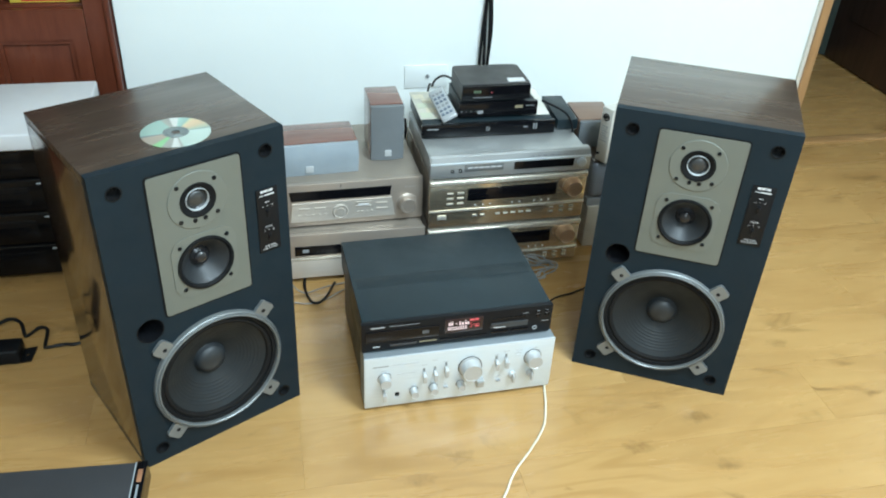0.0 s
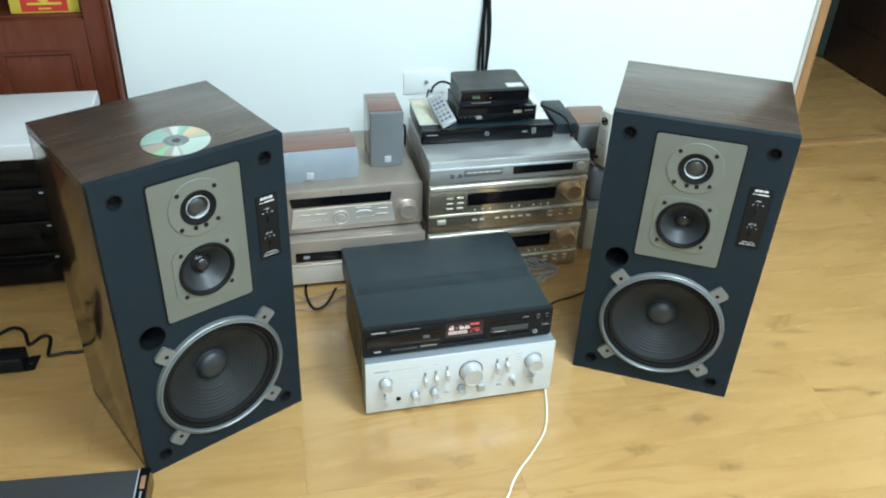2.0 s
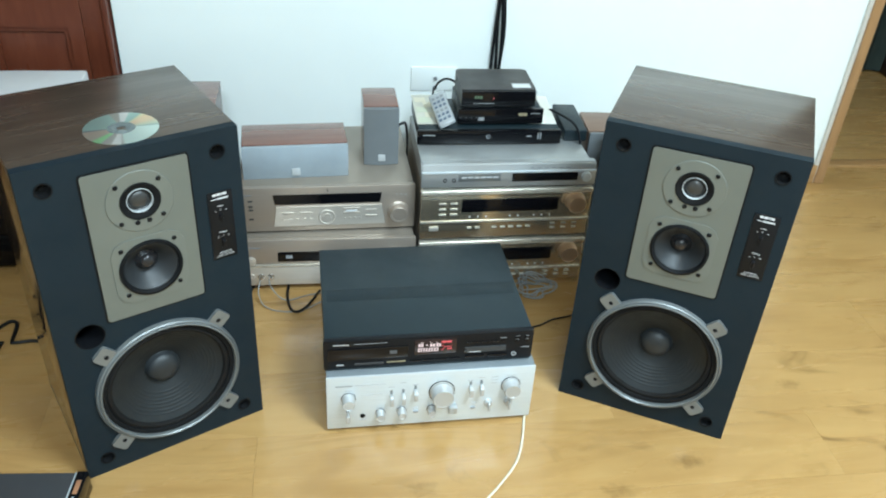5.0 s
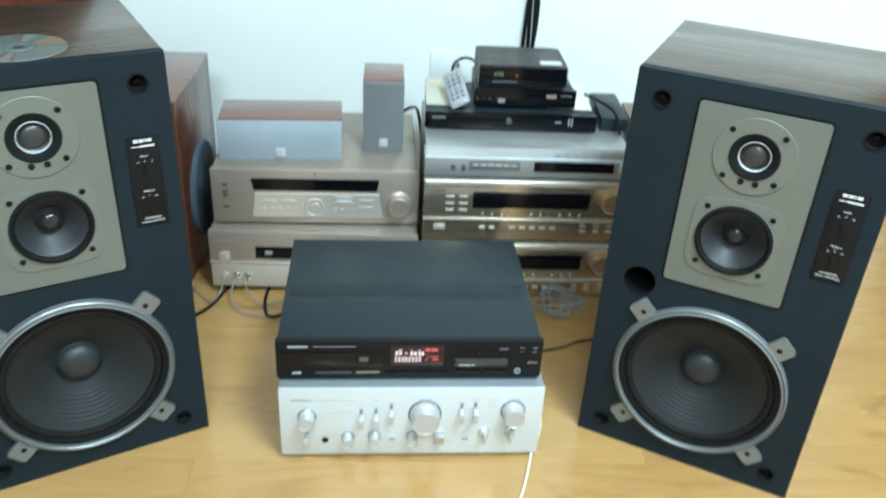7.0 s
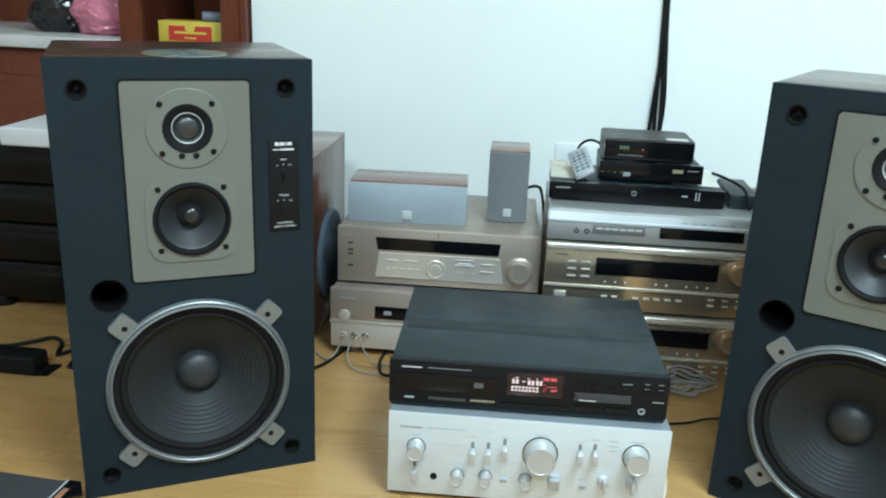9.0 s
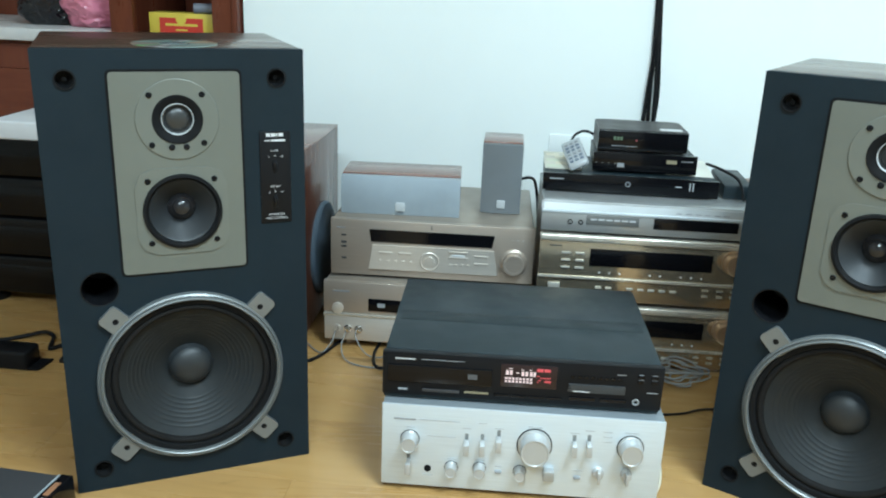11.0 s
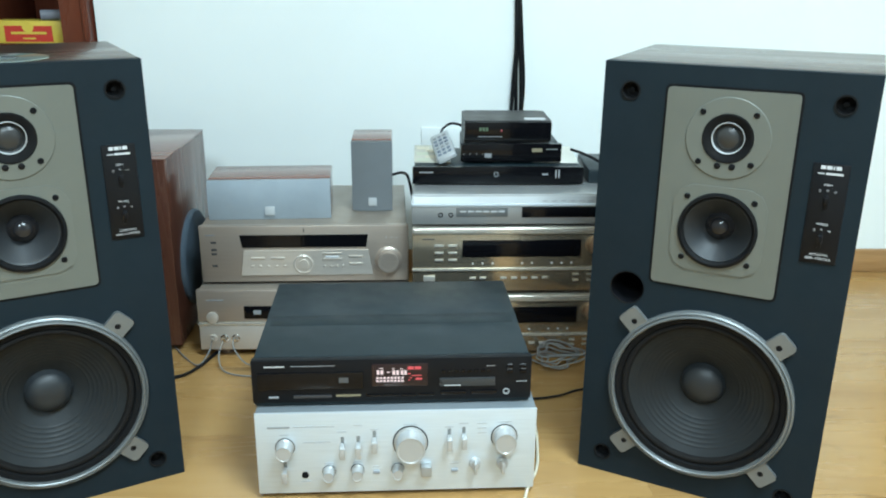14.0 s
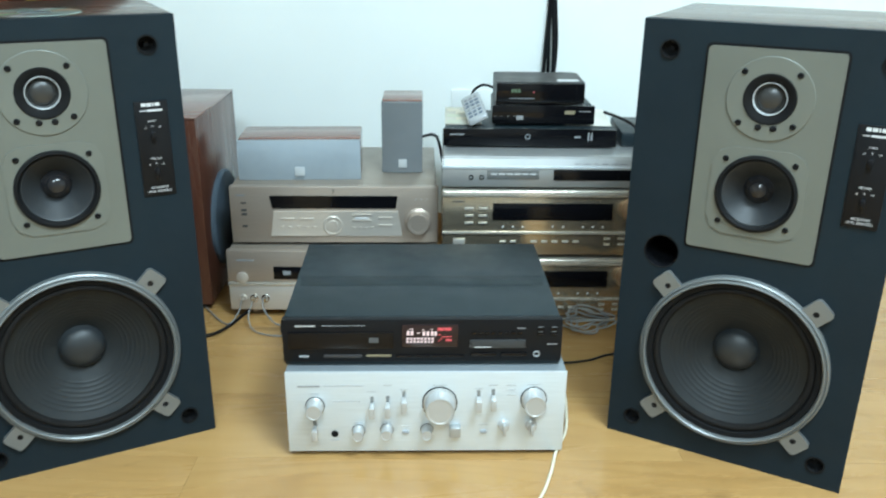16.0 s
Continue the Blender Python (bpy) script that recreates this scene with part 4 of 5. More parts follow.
part("display_window", box(s0 + 0.223, s0 + 0.388, -0.0012, 0.001, 0.0205, 0.0425, 0.0006), BLACKGLOSS, sl)
part("tray_panel", box(s0 + 0.09, s0 + 0.194, -0.0014, 0.001, 0.0225, 0.0415, 0.0006), plain("grey_tray", (0.24, 0.25, 0.25), 0.35, 0.5), sl)
for i in range(6):
    part("tray_mark", bar(s0 + 0.098 + i * 0.0155, s0 + 0.110 + i * 0.0155, 0.0322, 0.0352, -0.0022), PRINT, sl)
for x in (0.058, 0.079):
    part("jack", lathe([(0.005, 0), (0.005, -0.002), (0.0035, -0.002), (0.003, 0.004), (0, 0.004)], s0 + x, 0.0265, 18), BLACK, sl)
part("jog_knob", lathe([(0.0125, 0.001), (0.0125, -0.007), (0.0105, -0.0085), (0, -0.0085)], s0 + 0.409, 0.031, 30), SILVER, sl)
for i in range(6):
    part("top_mark", box(s0 + 0.265 + i * 0.0185, s0 + 0.276 + i * 0.0185, 0.003, 0.006, 0.0515, 0.0545), PRINTDARK, sl)
for x0, x1 in ((0.03, 0.044), (0.11, 0.13), (0.135, 0.15), (0.155, 0.178)):
    part("caption_bar", box(s0 + x0, s0 + x1, 0.003, 0.006, 0.051, 0.0525), PRINTDARK, sl)

dd = unit_case((0.661, 2.012, 0.3430), 0.368, 0.2, 0.040, "slim black video player on the silver recorder", BLACK, BLACKMETAL, "video player", 0.005, "video_player")
part("face", box(-0.184, 0.184, 0, 0.012, 0.003, 0.0400, 0.0015), BLACKGLOSS, dd)
part("brand_bar", bar(-0.170, -0.140, 0.027, 0.0298), PRINTGREY, dd)
part("jog_ring", lathe([(0.0055, 0), (0.0055, -0.002), (0.0042, -0.002), (0.004, 0.001), (0, 0.001)], -0.005, 0.0245, 20), GREYBOX, dd)
part("sticker", bar(0.094, 0.107, 0.023, 0.0265), PRINTGREY, dd)
part("sticker", join(bar(0.1225, 0.1255, 0.0165, 0.0345), bar(0.129, 0.132, 0.0165, 0.0345)), PRINTGREY, dd)
Z1 = 0.3833

sheet = thing("magazine", (0.515, 2.14, Z1), "printed leaflet lying on the black player", "magazine")
part("page", box(-0.035, 0.045, -0.09, 0.09, 0.0004, 0.002), plain("matt_leaflet", (0.5, 0.48, 0.41), 0.6, 0, 0.25, 40), sheet)
for i, m in enumerate((MAPGREEN, MAPTAN, MAPGREEN, MAPTAN, MAPTAN)):
    part("printed_patch", box(-0.03 + (i % 2) * 0.02, 0.0 + (i % 2) * 0.026, -0.082 + i * 0.031, -0.052 + i * 0.031, 0.0021, 0.0025), m, sheet)
sheet = thing("paper_sheet", (0.80, 2.135, Z1), "white sheet of paper under the receiver box", "paper", -4)
part("page", box(-0.055, 0.045, -0.085, 0.09, 0.0004, 0.0016), PAPER, sheet)

b1 = unit_case((0.6905, 2.042, Z1 + 0.002), 0.218, 0.15, 0.0420, "black set-top box with small buttons under another box", BLACK, BLACKMETAL, "set-top box", 0.003, "set_top_box")
part("face", box(-0.1095, 0.1095, 0, 0.012, 0.003, 0.0423, 0.0015), BLACKGLOSS, b1)
part("socket", box(-0.058, -0.043, -0.001, 0.001, 0.012, 0.021), PRINTGREY, b1)
part("badge", bar(0.045, 0.067, 0.0245, 0.0325), PRINTGOLD, b1)
for i in range(5):
    part("led_dot", bar(-0.104 + i * 0.0135, -0.1015 + i * 0.0135, 0.019, 0.0205), PRINTGREY, b1)
part("caption_bar", bar(0.076, 0.100, 0.030, 0.0315), PRINTGREY, b1)

b2 = thing("set_top_box", (0.6825, 2.046, Z1 + 0.0443), "small black set-top box with green digits lit", "set-top box")
r = 0.016
shape = [(-0.094, 0.009), (0.094, 0.009)] + [(sx * (0.094 - r) + r * math.cos(a), 0.145 - r + r * math.sin(a)) for sx, a0 in ((1, 0), (-1, 90)) for a in [math.radians(a0 + 18 * q) for q in range(6)]]
part("case", slab([(x, y) for x, y in shape], [], -0.048, -0.003, 0.0025), plain("dark_brown_case", (0.034, 0.032, 0.031), 0.45), b2).matrix_local = pose(0, 0, 0, -90, 0, 0)
for x in (-0.06, 0.06):
    for y in (0.035, 0.11):
        part("foot", upright(lathe([(0.012, 0), (0.012, -0.003), (0, -0.003)], 0, 0, 16), x, y, 0.003), RUBBER, b2)
part("face", box(-0.094, 0.094, 0, 0.01, 0.006, 0.0465, 0.0015), BLACKGLOSS, b2)
part("digits", join(*[bar(-0.062 + i * 0.007, -0.057 + i * 0.007, 0.027, 0.0345) for i in range(3)]), LITGREEN, b2, "dim green lit digits")
part("led", lathe([(0.002, 0), (0.002, -0.001), (0, -0.0015)], -0.014, 0.028, 12), LITDOT, b2, "red indicator light")
part("line", bar(-0.065, -0.012, 0.014, 0.0153), PRINTGREY, b2)
part("label_sticker", box(0.038, 0.084, 0.02, 0.046, 0.0478, 0.0484), PRINT, b2, "white paper sticker")

rem = thing("remote_control", (0.552, 2.05, Z1 + 0.006), "silver remote control leaning on the set-top box", "remote control")
rem.matrix_world = pose(0.547, 2.070, Z1 + 0.024, 12, -27, 1)
part("shell", box(-0.022, 0.022, -0.060, 0.072, 0.0, 0.013, 0.005, 3), plain("silver_plastic", (0.42, 0.44, 0.46), 0.35, 0.4), rem)
for i in range(3):
    for k in range(6):
        part("key", box(-0.0155 + i * 0.0115, -0.0075 + i * 0.0115, -0.046 + k * 0.018, -0.037 + k * 0.018, 0.0125, 0.0148, 0.001), PRINTGREY if k % 3 == 2 else plain("blue_grey_key", (0.12, 0.15, 0.2), 0.4), rem)

ad = thing("power_adapter", (0.889, 2.03, 0.3430), "black plastic adapter box on the silver recorder", "adapter", -2)
part("adapter_case", box(-0.03, 0.03, 0.0, 0.165, 0.0, 0.031, 0.004), BLACKMETAL, ad)
part("cable", tube([(-0.062, 0.06, 0.062), (-0.04, 0.04, 0.058), (-0.015, 0.02, 0.05), (-0.002, 0.0, 0.042), (0.004, -0.018, 0.026), (0.008, -0.025, 0.004)], 0.0032), BLACK, ad)

# small home-cinema speakers on the champagne receiver
RT = 0.1520 + 0.128


def little_speaker(name, at, rz, w, h, d, label, bulge):
    sp = thing(name, at, label, "small speaker", rz)
    part("cabinet", box(-w / 2, w / 2, 0.012, d, 0, h, 0.003), CHERRY, sp, "red cherry cabinet")
    bm = bmesh.new()
    cols = []
    n = 10
    for i in range(n + 1):
        s = i / n * 2 - 1
        y = -bulge * (1 - s * s)
        if h >= w:
            cols.append([(s * w / 2, y, 0.001), (s * w / 2, y, h - 0.003)])
        else:
            cols.append([(-w / 2, y, (s + 1) / 2 * (h - 0.003)), (w / 2, y, (s + 1) / 2 * (h - 0.003))])
    front = [[bm.verts.new(p) for p in c] for c in cols]
    back = [[bm.verts.new((p[0], 0.0115, p[2])) for p in c] for c in cols]
    for a, b in ((front, 0), (back, 0)):
        for i in range(n):
            bm.faces.new((a[i][0], a[i + 1][0], a[i + 1][1], a[i][1]))
    for i in range(n):
        for k in (0, 1):
            bm.faces.new((front[i][k], front[i + 1][k], back[i + 1][k], back[i][k]))
    bm.faces.new((front[0][0], front[0][1], back[0][1], back[0][0]))
    bm.faces.new((front[n][0], front[n][1], back[n][1], back[n][0]))
    part("grille", bm, GREYCLOTH if h > w else SHEENCLOTH, sp, "bowed grey cloth grille")
    return sp


cen = little_speaker("centre_speaker", (0.177, 1.969, RT + 0.0005), 3.5, 0.254, 0.0865, 0.125, "low wide speaker, cherry cabinet and grey grille, on the receiver", 0.006)
part("badge", box(-0.010, 0.010, -0.0075, -0.002, 0.010, 0.029, 0.001), PALEBADGE, cen, "pale square badge")
sat = little_speaker("satellite_speaker", (0.3885, 2.033, RT + 0.0005), 1.0, 0.087, 0.156, 0.126, "small upright speaker, cherry cabinet and grey grille", 0.006)
part("badge", box(-0.008, 0.010, -0.0085, -0.002, 0.013, 0.031, 0.001), PALEBADGE, sat, "pale square badge")
wire = thing("speaker_wire", (0, 0, 0), "thin dark wire behind the small speaker", "cable")
part("wire", tube([(0.43, 2.12, RT + 0.06), (0.452, 2.16, RT + 0.055), (0.466, 2.2, RT + 0.03), (0.478, 2.26, RT - 0.06), (0.482, 2.32, 0.1)], 0.0035), BLACK, wire)

# subwoofer with a round side grille behind the left loudspeaker
sub = thing("subwoofer", (-0.13, 1.916, 0), "cherry wood subwoofer with a round side grille", "subwoofer")
part("cabinet", box(-0.112, 0.112, 0.0, 0.318, 0.012, 0.417, 0.003), CHERRY_UP_SHADED, sub)
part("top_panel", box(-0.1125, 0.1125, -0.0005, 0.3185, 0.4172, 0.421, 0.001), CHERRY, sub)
for x in (-0.08, 0.08):
    for y in (0.04, 0.28):
        part("foot", upright(lathe([(0.015, 0), (0.015, -0.012), (0, -0.012)], 0, 0, 16), x, y, 0), RUBBER, sub)
bm = lathe([(0.107, 0.0), (0.107, -0.006), (0.103, -0.010), (0.078, -0.014), (0.04, -0.017), (0, -0.018)], 0, 0, 48)
grl = part("round_grille", bm, BLUECLOTH, sub, "domed blue-grey cloth grille")
grl.matrix_local = pose(0.112, 0.148, 0.165, 0, 0, 90)

# cables in front of the left rack
for pts, r, m, lab in (
    ([(0.056, 1.885, 0.046), (0.05, 1.86, 0.02), (0.03, 1.84, 0.004), (-0.02, 1.9, 0.004), (-0.05, 1.95, 0.004)], 0.0015, CORDGREY, "grey signal lead hanging from the player's socket"),
    ([(0.08, 1.885, 0.046), (0.075, 1.845, 0.018), (0.10, 1.805, 0.004), (0.17, 1.79, 0.004), (0.235, 1.83, 0.004), (0.3, 1.88, 0.004)], 0.0015, CORDGREY, "grey signal lead curving on the floor"),
    ([(0.10, 1.885, 0.046), (0.105, 1.86, 0.03), (0.14, 1.835, 0.006), (0.2, 1.855, 0.005), (0.27, 1.87, 0.005)], 0.0015, CORDGREY, "grey signal lead by the player"),
    ([(-0.06, 1.80, 0.005), (0.0, 1.785, 0.005), (0.035, 1.825, 0.005), (0.06, 1.90, 0.005), (0.09, 1.955, 0.006), (0.14, 1.96, 0.006)], 0.0032, BLACK, "black mains lead on the floor before the rack"),
    ([(0.15, 1.93, 0.006), (0.145, 1.85, 0.006), (0.16, 1.79, 0.006), (0.19, 1.80, 0.006), (0.225, 1.87, 0.006)], 0.0034, BLACK, "black mains lead looped on the floor"),
    ([(0.64, 1.72, 0.004), (0.70, 1.69, 0.004), (0.76, 1.70, 0.004), (0.80, 1.722, 0.004), (0.85, 1.735, 0.004), (0.91, 1.765, 0.004), (1.0, 1.85, 0.004)], 0.0022, BLACK, "thin black lead running behind the speaker"),
):
    cb = thing("cable", (0, 0, 0), lab, "cable")
    part("cord", tube(pts, r), m, cb)
coil = thing("cable_coil", (0.778, 1.84, 0.004), "loose coil of grey speaker cable on the floor", "cable")
pts = []
for i in range(64):
    a = i * 0.55
    rr = 0.036 + 0.011 * math.sin(i * 1.7) + 0.005 * math.sin(i * 0.37)
    pts.append((rr * math.cos(a) * 1.1 + 0.006 * math.sin(i * 0.9), rr * math.sin(a) + 0.005 * math.cos(i * 0.7), 0.002 + 0.0005 * i + 0.003 * math.sin(i * 2.1) ** 2))
part("cord", tube(pts, 0.0021, 6, 3), CORDGREY, coil)

# black leads running up the wall: a loose bundle that fans out below
for k in range(5):
    lead = thing("wall_cable", (0, 0, 0), "black lead hanging down the white wall", "cable", group="wall cables")
    pts = []
    for i in range(24):
        z = 0.30 + i * 0.103
        fan = 0.55 * math.exp(-((z - 0.42) / 0.16) ** 2) + 0.32
        pts.append((0.735 + 0.0115 * fan * math.sin(k * 2.1 + z * (5.0 + 1.3 * k)) + 0.006 * (k - 2) * fan + 0.006 * math.sin(z * 4), WY - 0.008 - 0.004 * (k % 3), min(z, CEIL_Z - 0.01)))
    part("lead", tube(pts, 0.0046 if k < 3 else 0.0034, 8, 5), BLACK, lead)
pl = thing("socket_plate", (0.563, WY - 0.0005, 0.360), "flat white aerial socket plate on the wall", "socket")
part("cover", box(-0.066, 0.066, -0.004, 0, -0.036, 0.036, 0.0015), wall_paint("plate_white", (0.79, 0.835, 0.83)), pl)
part("socket_hole", lathe([(0.006, -0.005), (0.006, -0.0085), (0.0035, -0.0085), (0.003, -0.004), (0, -0.004)], 0.004, 0.002, 18), GREYBOX, pl)
ae = thing("aerial_lead", (0, 0, 0), "black aerial lead looping from the wall socket", "cable")
part("lead", tube([(0.55, 2.31, 0.345), (0.545, 2.26, 0.395), (0.542, 2.21, 0.41), (0.546, 2.2, 0.43), (0.565, 2.2, 0.443), (0.585, 2.2, 0.44), (0.6, 2.195, 0.43)], 0.003), BLACK, ae)

# stack beside the gold receivers
st = thing("subwoofer", (1.06, 1.955, 0), "pale grey speaker box beside the gold receivers", "speaker")
part("cabinet", box(-0.105, 0.11, 0.0, 0.3, 0.0, 0.134, 0.004), CREAM, st)
part("plinth", box(-0.11, 0.11, 0.004, 0.3, 0.134, 0.16, 0.003), GREYBOX, st)
st = thing("speaker", (1.06, 1.955, 0.1605), "grey speaker with rounded edges and walnut top", "speaker")
part("cabinet", box(-0.11, 0.11, 0.0, 0.3, 0, 0.112, 0.016, 4), plain("blue_grey_case", (0.17, 0.19, 0.22), 0.4), st)
part("top_panel", box(-0.108, 0.11, 0.004, 0.3, 0.1122, 0.118, 0.002), WALNUT, st)
rs = thing("connection_box", (0.9665, 1.9555, 0.2792), "upright white plastic box with a socket and printed label", "box", -67)
part("cabinet", box(-0.0195, 0.0195, 0.0, 0.085, 0, 0.158, 0.003), CREAM, rs, "cream plastic shell")
part("socket", lathe([(0.0105, 0.0), (0.0105, -0.003), (0.008, -0.003), (0.0075, 0.002), (0.0035, 0.002), (0.0035, -0.004), (0, -0.004)], 0.0, 0.132, 24), BLACK, rs)
part("rating_label", join(*[bar(-0.013, 0.012 - 0.004 * (i % 2), 0.062 + i * 0.007, 0.0645 + i * 0.007) for i in range(7)]), PRINTGREY, rs)
part("terminal", lathe([(0.004, 0), (0.004, -0.005), (0, -0.006)], -0.010, 0.022, 16), BLACK, rs)
BROWNBOX = wood("brown_veneer", (0.13, 0.075, 0.05), (0.19, 0.115, 0.08), (0.24, 0.15, 0.105), (3, 30, 30), 0.35)
sb = thing("satellite_speaker", (0.982, 2.04, 0.2792), "small brown speaker with grey front, lying on the stack", "small speaker", -3)
part("cabinet", box(-0.052, 0.055, 0.012, 0.13, 0, 0.082, 0.003), BROWNBOX, sb, "brown veneered cabinet")
part("grille", box(-0.051, 0.054, -0.002, 0.0115, 0.001, 0.080, 0.004, 2), GREYCLOTH, sb, "grey cloth grille")


# ---- left side: component stack, cabinet, adapters ----
ys = 1.985
for i in range(4):
    z0 = 0.024 + i * 0.094
    un = thing("audio_component", (-0.60, ys, z0), "glossy black audio component in a low stack", "audio component", group="black component stack")
    part("case", box(-0.245, 0.245, 0.02, 0.30, 0, 0.0925, 0.003), STACKBLACK, un)
    part("face", box(-0.25, 0.25, 0.0, 0.02, 0.001, 0.0925, 0.007, 3), STACKBLACK, un)
    # Grey bars stand in for silver glints off the small fittings.
    part("trim_glint", box(0.12, 0.152, -0.0015, 0.004, 0.078, 0.082, 0.0008), GREYBOX, un)
    part("trim_glint", box(0.165, 0.185, -0.0015, 0.004, 0.058 + 0.01 * (i % 2), 0.061 + 0.01 * (i % 2), 0.0008), GREYBOX, un)
    part("knob", knob_bm(0.205, 0.047, 0.014, 0.012), BLACKGLOSS, un)
    part("door_line", box(-0.2, 0.1, -0.001, 0.003, 0.02, 0.072, 0.003), STACKBLACK, un)
    if i == 0:
        for x in (-0.2, 0.2):
            for y in (0.03, 0.26):
                part("foot", upright(lathe([(0.028, 0), (0.03, -0.012), (0.026, -0.025), (0, -0.025)], 0, 0, 24), x, y, -0.024), BLACKGLOSS, un)
fo = thing("foam_slab", (-0.533, 1.945, 0.4005), "white foam slab lying on the black stack", "foam slab", 0.5)
part("slab", box(-0.187, 0.187, 0, 0.31, 0, 0.041, 0.005, 3), FOAM, fo)

ps = thing("power_adapter", (-0.63, 1.664, 0), "flat black power adapter with mounting tabs on the floor", "adapter", -1)
part("adapter_case", box(-0.16, 0.115, -0.003, 0.05, 0.001, 0.040, 0.006, 3), BLACK, ps)
part("mounting_tab", slab([(0.1, 0.0), (0.136, 0.004), (0.139, 0.053), (0.1, 0.046)], [ring_pts(0.124, 0.026, 0.0045, 12)], 0.0, 0.004), BLACK, ps).matrix_local = pose(0, 0.0, 0.0052, -90, 0, 0)
cb = thing("cable", (0, 0, 0), "black curled lead of the adapter on the floor", "cable")
part("cord", tube([(-0.75, 1.77, 0.004), (-0.66, 1.775, 0.004), (-0.61, 1.80, 0.006), (-0.574, 1.826, 0.008), (-0.545, 1.812, 0.006), (-0.527, 1.765, 0.004), (-0.519, 1.76, 0.004), (-0.496, 1.785, 0.006), (-0.477, 1.772, 0.006), (-0.473, 1.716, 0.004), (-0.465, 1.709, 0.004), (-0.43, 1.714, 0.004), (-0.396, 1.714, 0.004), (-0.29, 1.75, 0.004)], 0.0042), BLACK, cb)

# flat component on the floor near the viewer, front panel turned sideways
fl = thing("audio_component", (-0.205, 1.267, 0), "slim dark grey audio component lying on the floor", "audio component", -3.6)
part("case", box(-0.42, -0.016, -0.42, 0.0, 0.006, 0.050, 0.002), plain("dark_grey_case", (0.046, 0.047, 0.05), 0.4, 0, 0.1, 90, 0.3), fl)
part("face", box(-0.0155, 0.004, -0.424, 0.002, 0.004, 0.0515, 0.002), BLACKGLOSS, fl)
part("edge_line", box(-0.0185, -0.0165, -0.42, 0.0, 0.046, 0.0512, 0.0003), SILVER, fl)
part("badge", box(-0.0105, -0.0015, -0.052, -0.020, 0.0512, 0.0522, 0.0003), COPPER, fl, "copper coloured badge")
part("strip", box(-0.0085, -0.0045, -0.30, -0.058, 0.0512, 0.0520, 0.0003), GREYBOX, fl)
for y in (-0.38, -0.05):
    for x in (-0.38, -0.06):
        part("foot", upright(lathe([(0.014, 0), (0.014, -0.007), (0, -0.007)], 0, 0, 16), x, y, 0), RUBBER, fl)

# mahogany cabinet in the niche
cab = thing("display_cabinet", (-0.305, 2.37, 0), "dark red mahogany cabinet with open shelf and panelled doors", "cabinet")
cab.matrix_world = pose(-0.305, 2.37, 0) @ Matrix.Diagonal((1, 1, 0.98, 1))


def cpart(name, b, m, bev=0.003, label=""):
    return part(name, box(*b, bev), m, cab, label)


cpart("side_post", (-0.066, 0.0, 0.0, 0.03, 0.0, 2.1), MAHOGANY)
part("post_moulding", join(box(-0.014, -0.003, -0.006, 0.002, 0, 2.1, 0.004, 3)), MAHOGANY, cab)
cpart("side_panel", (-0.02, 0.0, 0.03, 0.45, 0.0, 2.1), MAHOGANY)
cpart("side_post", (-0.335, -0.275, 0.0, 0.03, 0.607, 2.1), MAHOGANY)
cpart("partition", (-0.335, -0.315, 0.03, 0.45, 0.0, 2.1), MAHOGANY)
cpart("back_board", (-1.9, 0.0, 0.45, 0.465, 0.0, 2.1), MAHOGANY)
cpart("shelf", (-0.315, -0.02, 0.0305, 0.449, 0.590, 0.612), MAHOGANY_X)
cpart("shelf", (-0.315, -0.02, 0.0305, 0.449, 1.05, 1.07), MAHOGANY_X)
cpart("rail", (-0.3345, -0.0665, 0.001, 0.03, 0.03, 0.11), MAHOGANY_X)
dr = part("cabinet_door", slab([(-0.334, 0.111), (-0.067, 0.111), (-0.067, 0.606), (-0.334, 0.606)], [[(-0.296, 0.16), (-0.105, 0.16), (-0.105, 0.521), (-0.296, 0.521)]], 0.003, 0.029, 0.002), MAHOGANY, cab)
part("door_panel", box(-0.298, -0.103, 0.016, 0.028, 0.158, 0.523, 0.002), MAHOGANY, dr)
part("panel_moulding", slab([(-0.296, 0.16), (-0.105, 0.16), (-0.105, 0.521), (-0.296, 0.521)], [[(-0.284, 0.172), (-0.117, 0.172), (-0.117, 0.509), (-0.284, 0.509)]], 0.008, 0.017, 0.003), MAHOGANY, dr)
cpart("plinth", (-1.9, -0.336, 0.01, 0.03, 0.0, 0.08), MAHOGANY_X)
for k in range(3):
    x1 = -0.34 - k * 0.5
    dr = cpart("cabinet_door", (x1 - 0.49, x1, 0.0, 0.022, 0.085, 0.575), MAHOGANY)
    part("door_panel", box(x1 - 0.42, x1 - 0.07, -0.006, 0.002, 0.15, 0.51, 0.006), MAHOGANY_X, dr)
cpart("rail", (-1.9, -0.34, 0.004, 0.03, 0.5755, 0.583), MAHOGANY_X, 0.001)
cpart("counter", (-1.9, -0.337, -0.022, 0.449, 0.584, 0.617), STONE, 0.004, "white stone counter")
cpart("top_board", (-1.9, 0.0, 0.0, 0.465, 2.101, 2.14), MAHOGANY_X)

yb = thing("carton", (-0.470, 2.415, 0.6002), "yellow carton with a red printed front on the shelf", "carton")
part("carton_box", box(-0.086, 0.086, 0, 0.07, 0, 0.054, 0.001), YELLOW, yb)
part("red_panel", box(-0.058, 0.058, -0.0008, 0.001, 0.004, 0.042), RED, yb, "red printed panel")
part("printed_bar", join(bar(-0.042, 0.044, 0.022, 0.028, -0.0016), bar(-0.015, 0.016, 0.010, 0.014, -0.0016)), YELLOW, yb)
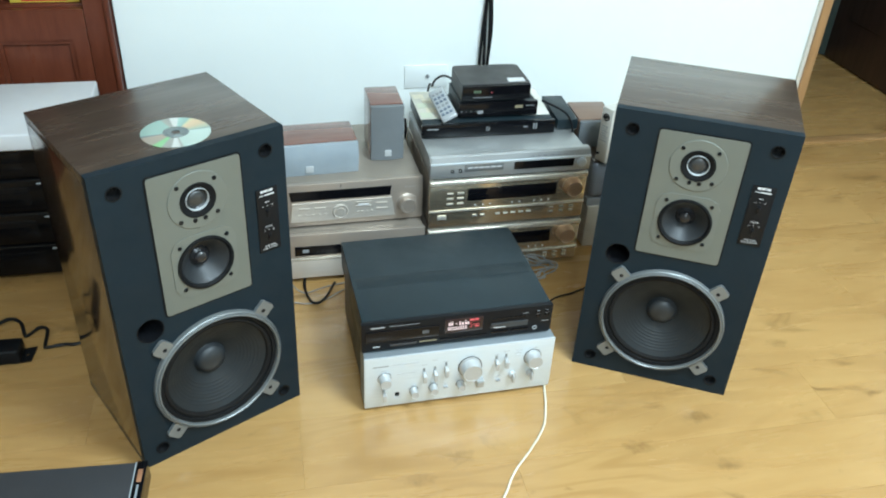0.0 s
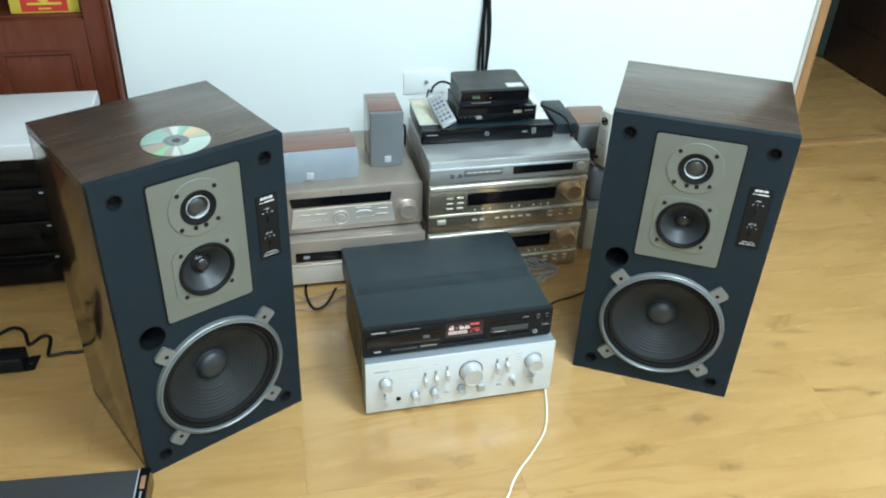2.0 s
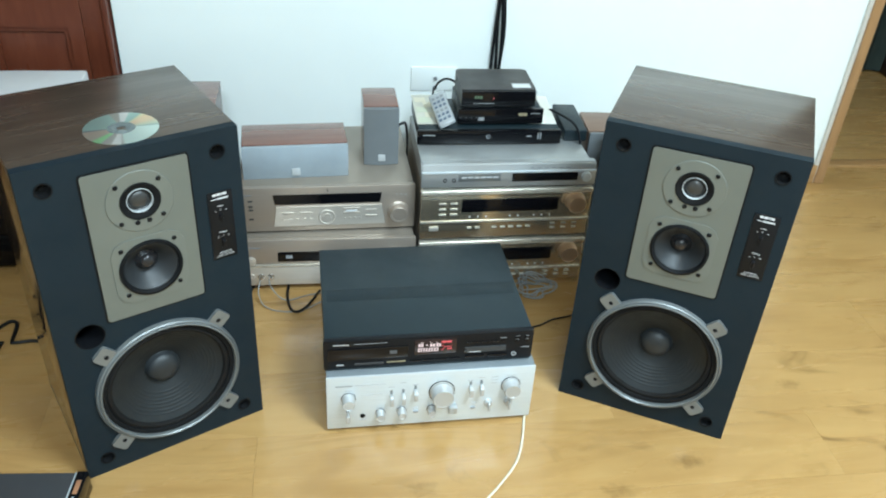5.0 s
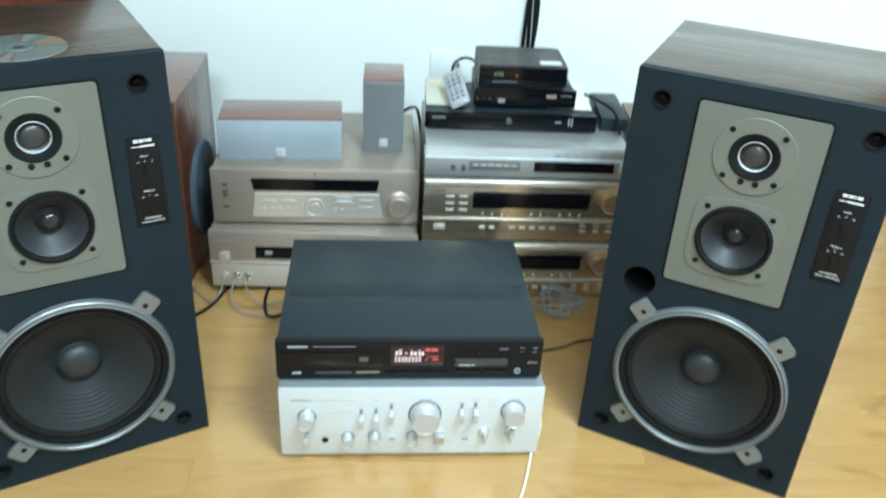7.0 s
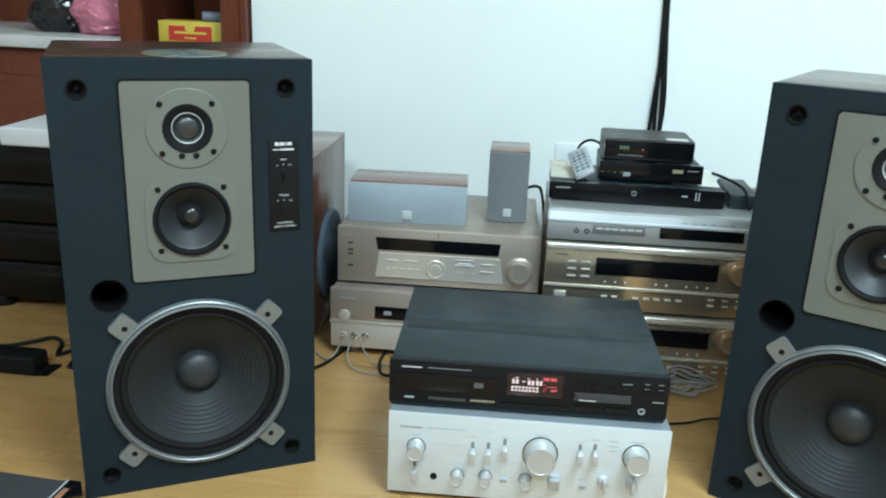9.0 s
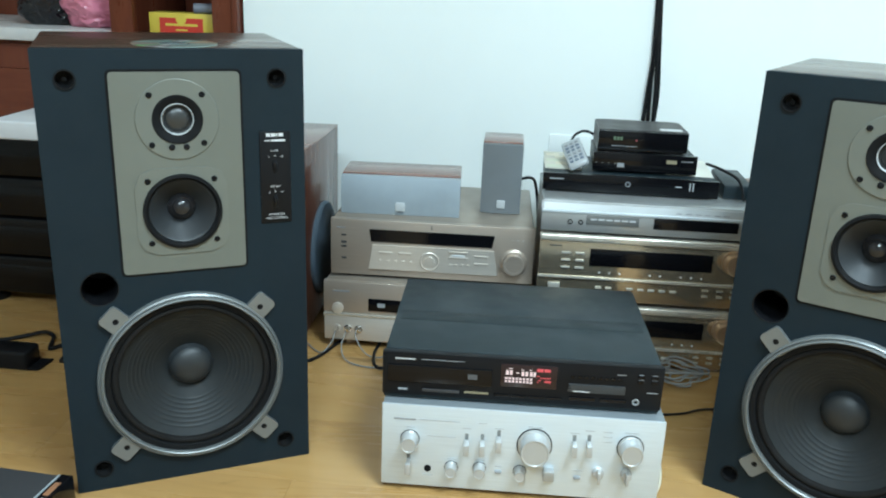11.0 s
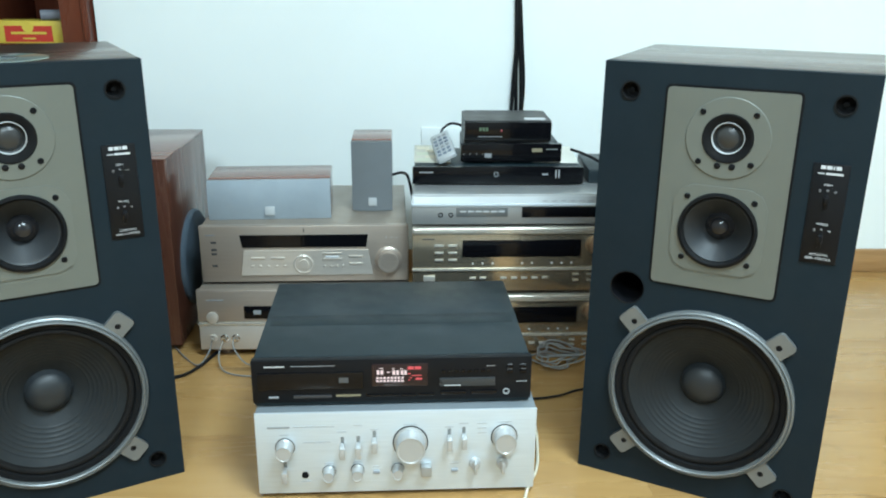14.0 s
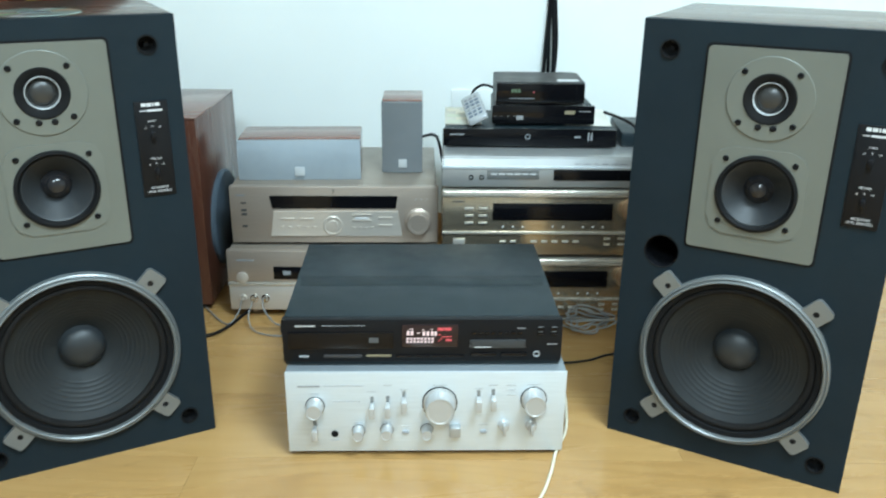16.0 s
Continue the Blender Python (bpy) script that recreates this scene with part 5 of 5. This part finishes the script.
part("printed_oval", lathe([(0.014, 0), (0.014, -0.001), (0, -0.001)], 0.0, 0.040, 24), YELLOW, yb)
tu = thing("grey_tube", (-0.407, 2.44, 0.6549), "grey paper tube lying on the yellow carton", "tube")
tb = part("tube_wall", lathe([(0.012, 0), (0.013, 0), (0.013, 0.14), (0.0115, 0.14), (0.0115, 0), (0.012, 0)], 0, 0.0125, 24), plain("grey_paper", (0.17, 0.18, 0.21), 0.6), tu)
tb.matrix_local = pose(-0.03, -0.02, 0, 0, 0, -70)


def crumpled(name, at, size, mat, label, seed):
    ob = thing(name, at, label, "plastic bag")
    bm = bmesh.new()
    bmesh.ops.create_icosphere(bm, subdivisions=5, radius=1)
    off = Vector((seed * 3.1, seed * 1.7, seed))
    for v in bm.verts:
        p = v.co.copy()
        f = 1 + 0.22 * noise.noise(p * 1.6 + off) + 0.14 * (0.5 - abs(noise.noise(p * 4.2 + off))) + 0.07 * (0.5 - abs(noise.noise(p * 9 + off)))
        p = p * f
        v.co = (p.x * size[0], p.y * size[1], max(p.z * size[2] + size[2] * 0.8, 0.0))
    part("bag_skin", bm, mat, ob)
    return ob


crumpled("plastic_bag", (-0.872, 2.53, 0.6050), (0.085, 0.08, 0.065), BAGBLACK, "crumpled shiny black plastic bag on the counter", 1)
crumpled("plastic_bag", (-0.738, 2.50, 0.6050), (0.088, 0.08, 0.062), BAGPINK, "crumpled pink plastic bag on the counter", 2)

# ---- floor planks ----
PL, PW = 1.2, 0.19


def plank_mesh(x1, w):
    bm = bmesh.new()
    lo = [bm.verts.new((x, y, -0.008)) for x, y in ((0, 0), (x1, 0), (x1, w), (0, w))]
    hi = [bm.verts.new((x, y, 0)) for x, y in ((0, 0), (x1, 0), (x1, w), (0, w))]
    for i in range(4):
        j = (i + 1) % 4
        bm.faces.new((lo[i], lo[j], hi[j], hi[i]))
    bm.faces.new(hi)
    return mesh_of(bm, "plank", FLOOR, False)


lengths = {}
for row in range(37):
    y = -2.42 + row * PW
    if y > 4.5:
        break
    spans = ((X0 - 0.1, X1 + 0.1),) if y < 2.3 else ((X0 - 0.1, -0.2), (1.1, 4.4)) if y > 2.5 else ((X0 - 0.1, X1 + 0.1),)
    for s0_, s1_ in spans:
        if y > 2.7 and s1_ < 0:
            continue
        shift = (row * 0.437) % PL
        for k in range(-2, 6):
            xa, xb = -1.2 - shift + k * PL, -1.2 - shift + (k + 1) * PL
            xa, xb = max(xa, s0_), min(xb, s1_)
            if xb - xa < 0.05:
                continue
            key = round(xb - xa, 3)
            if key not in lengths:
                lengths[key] = plank_mesh(key - 0.0003, PW - 0.0003)
            pk = new("plank", lengths[key])
            pk.parent = floor
            pk.location = (xa, y, 0)
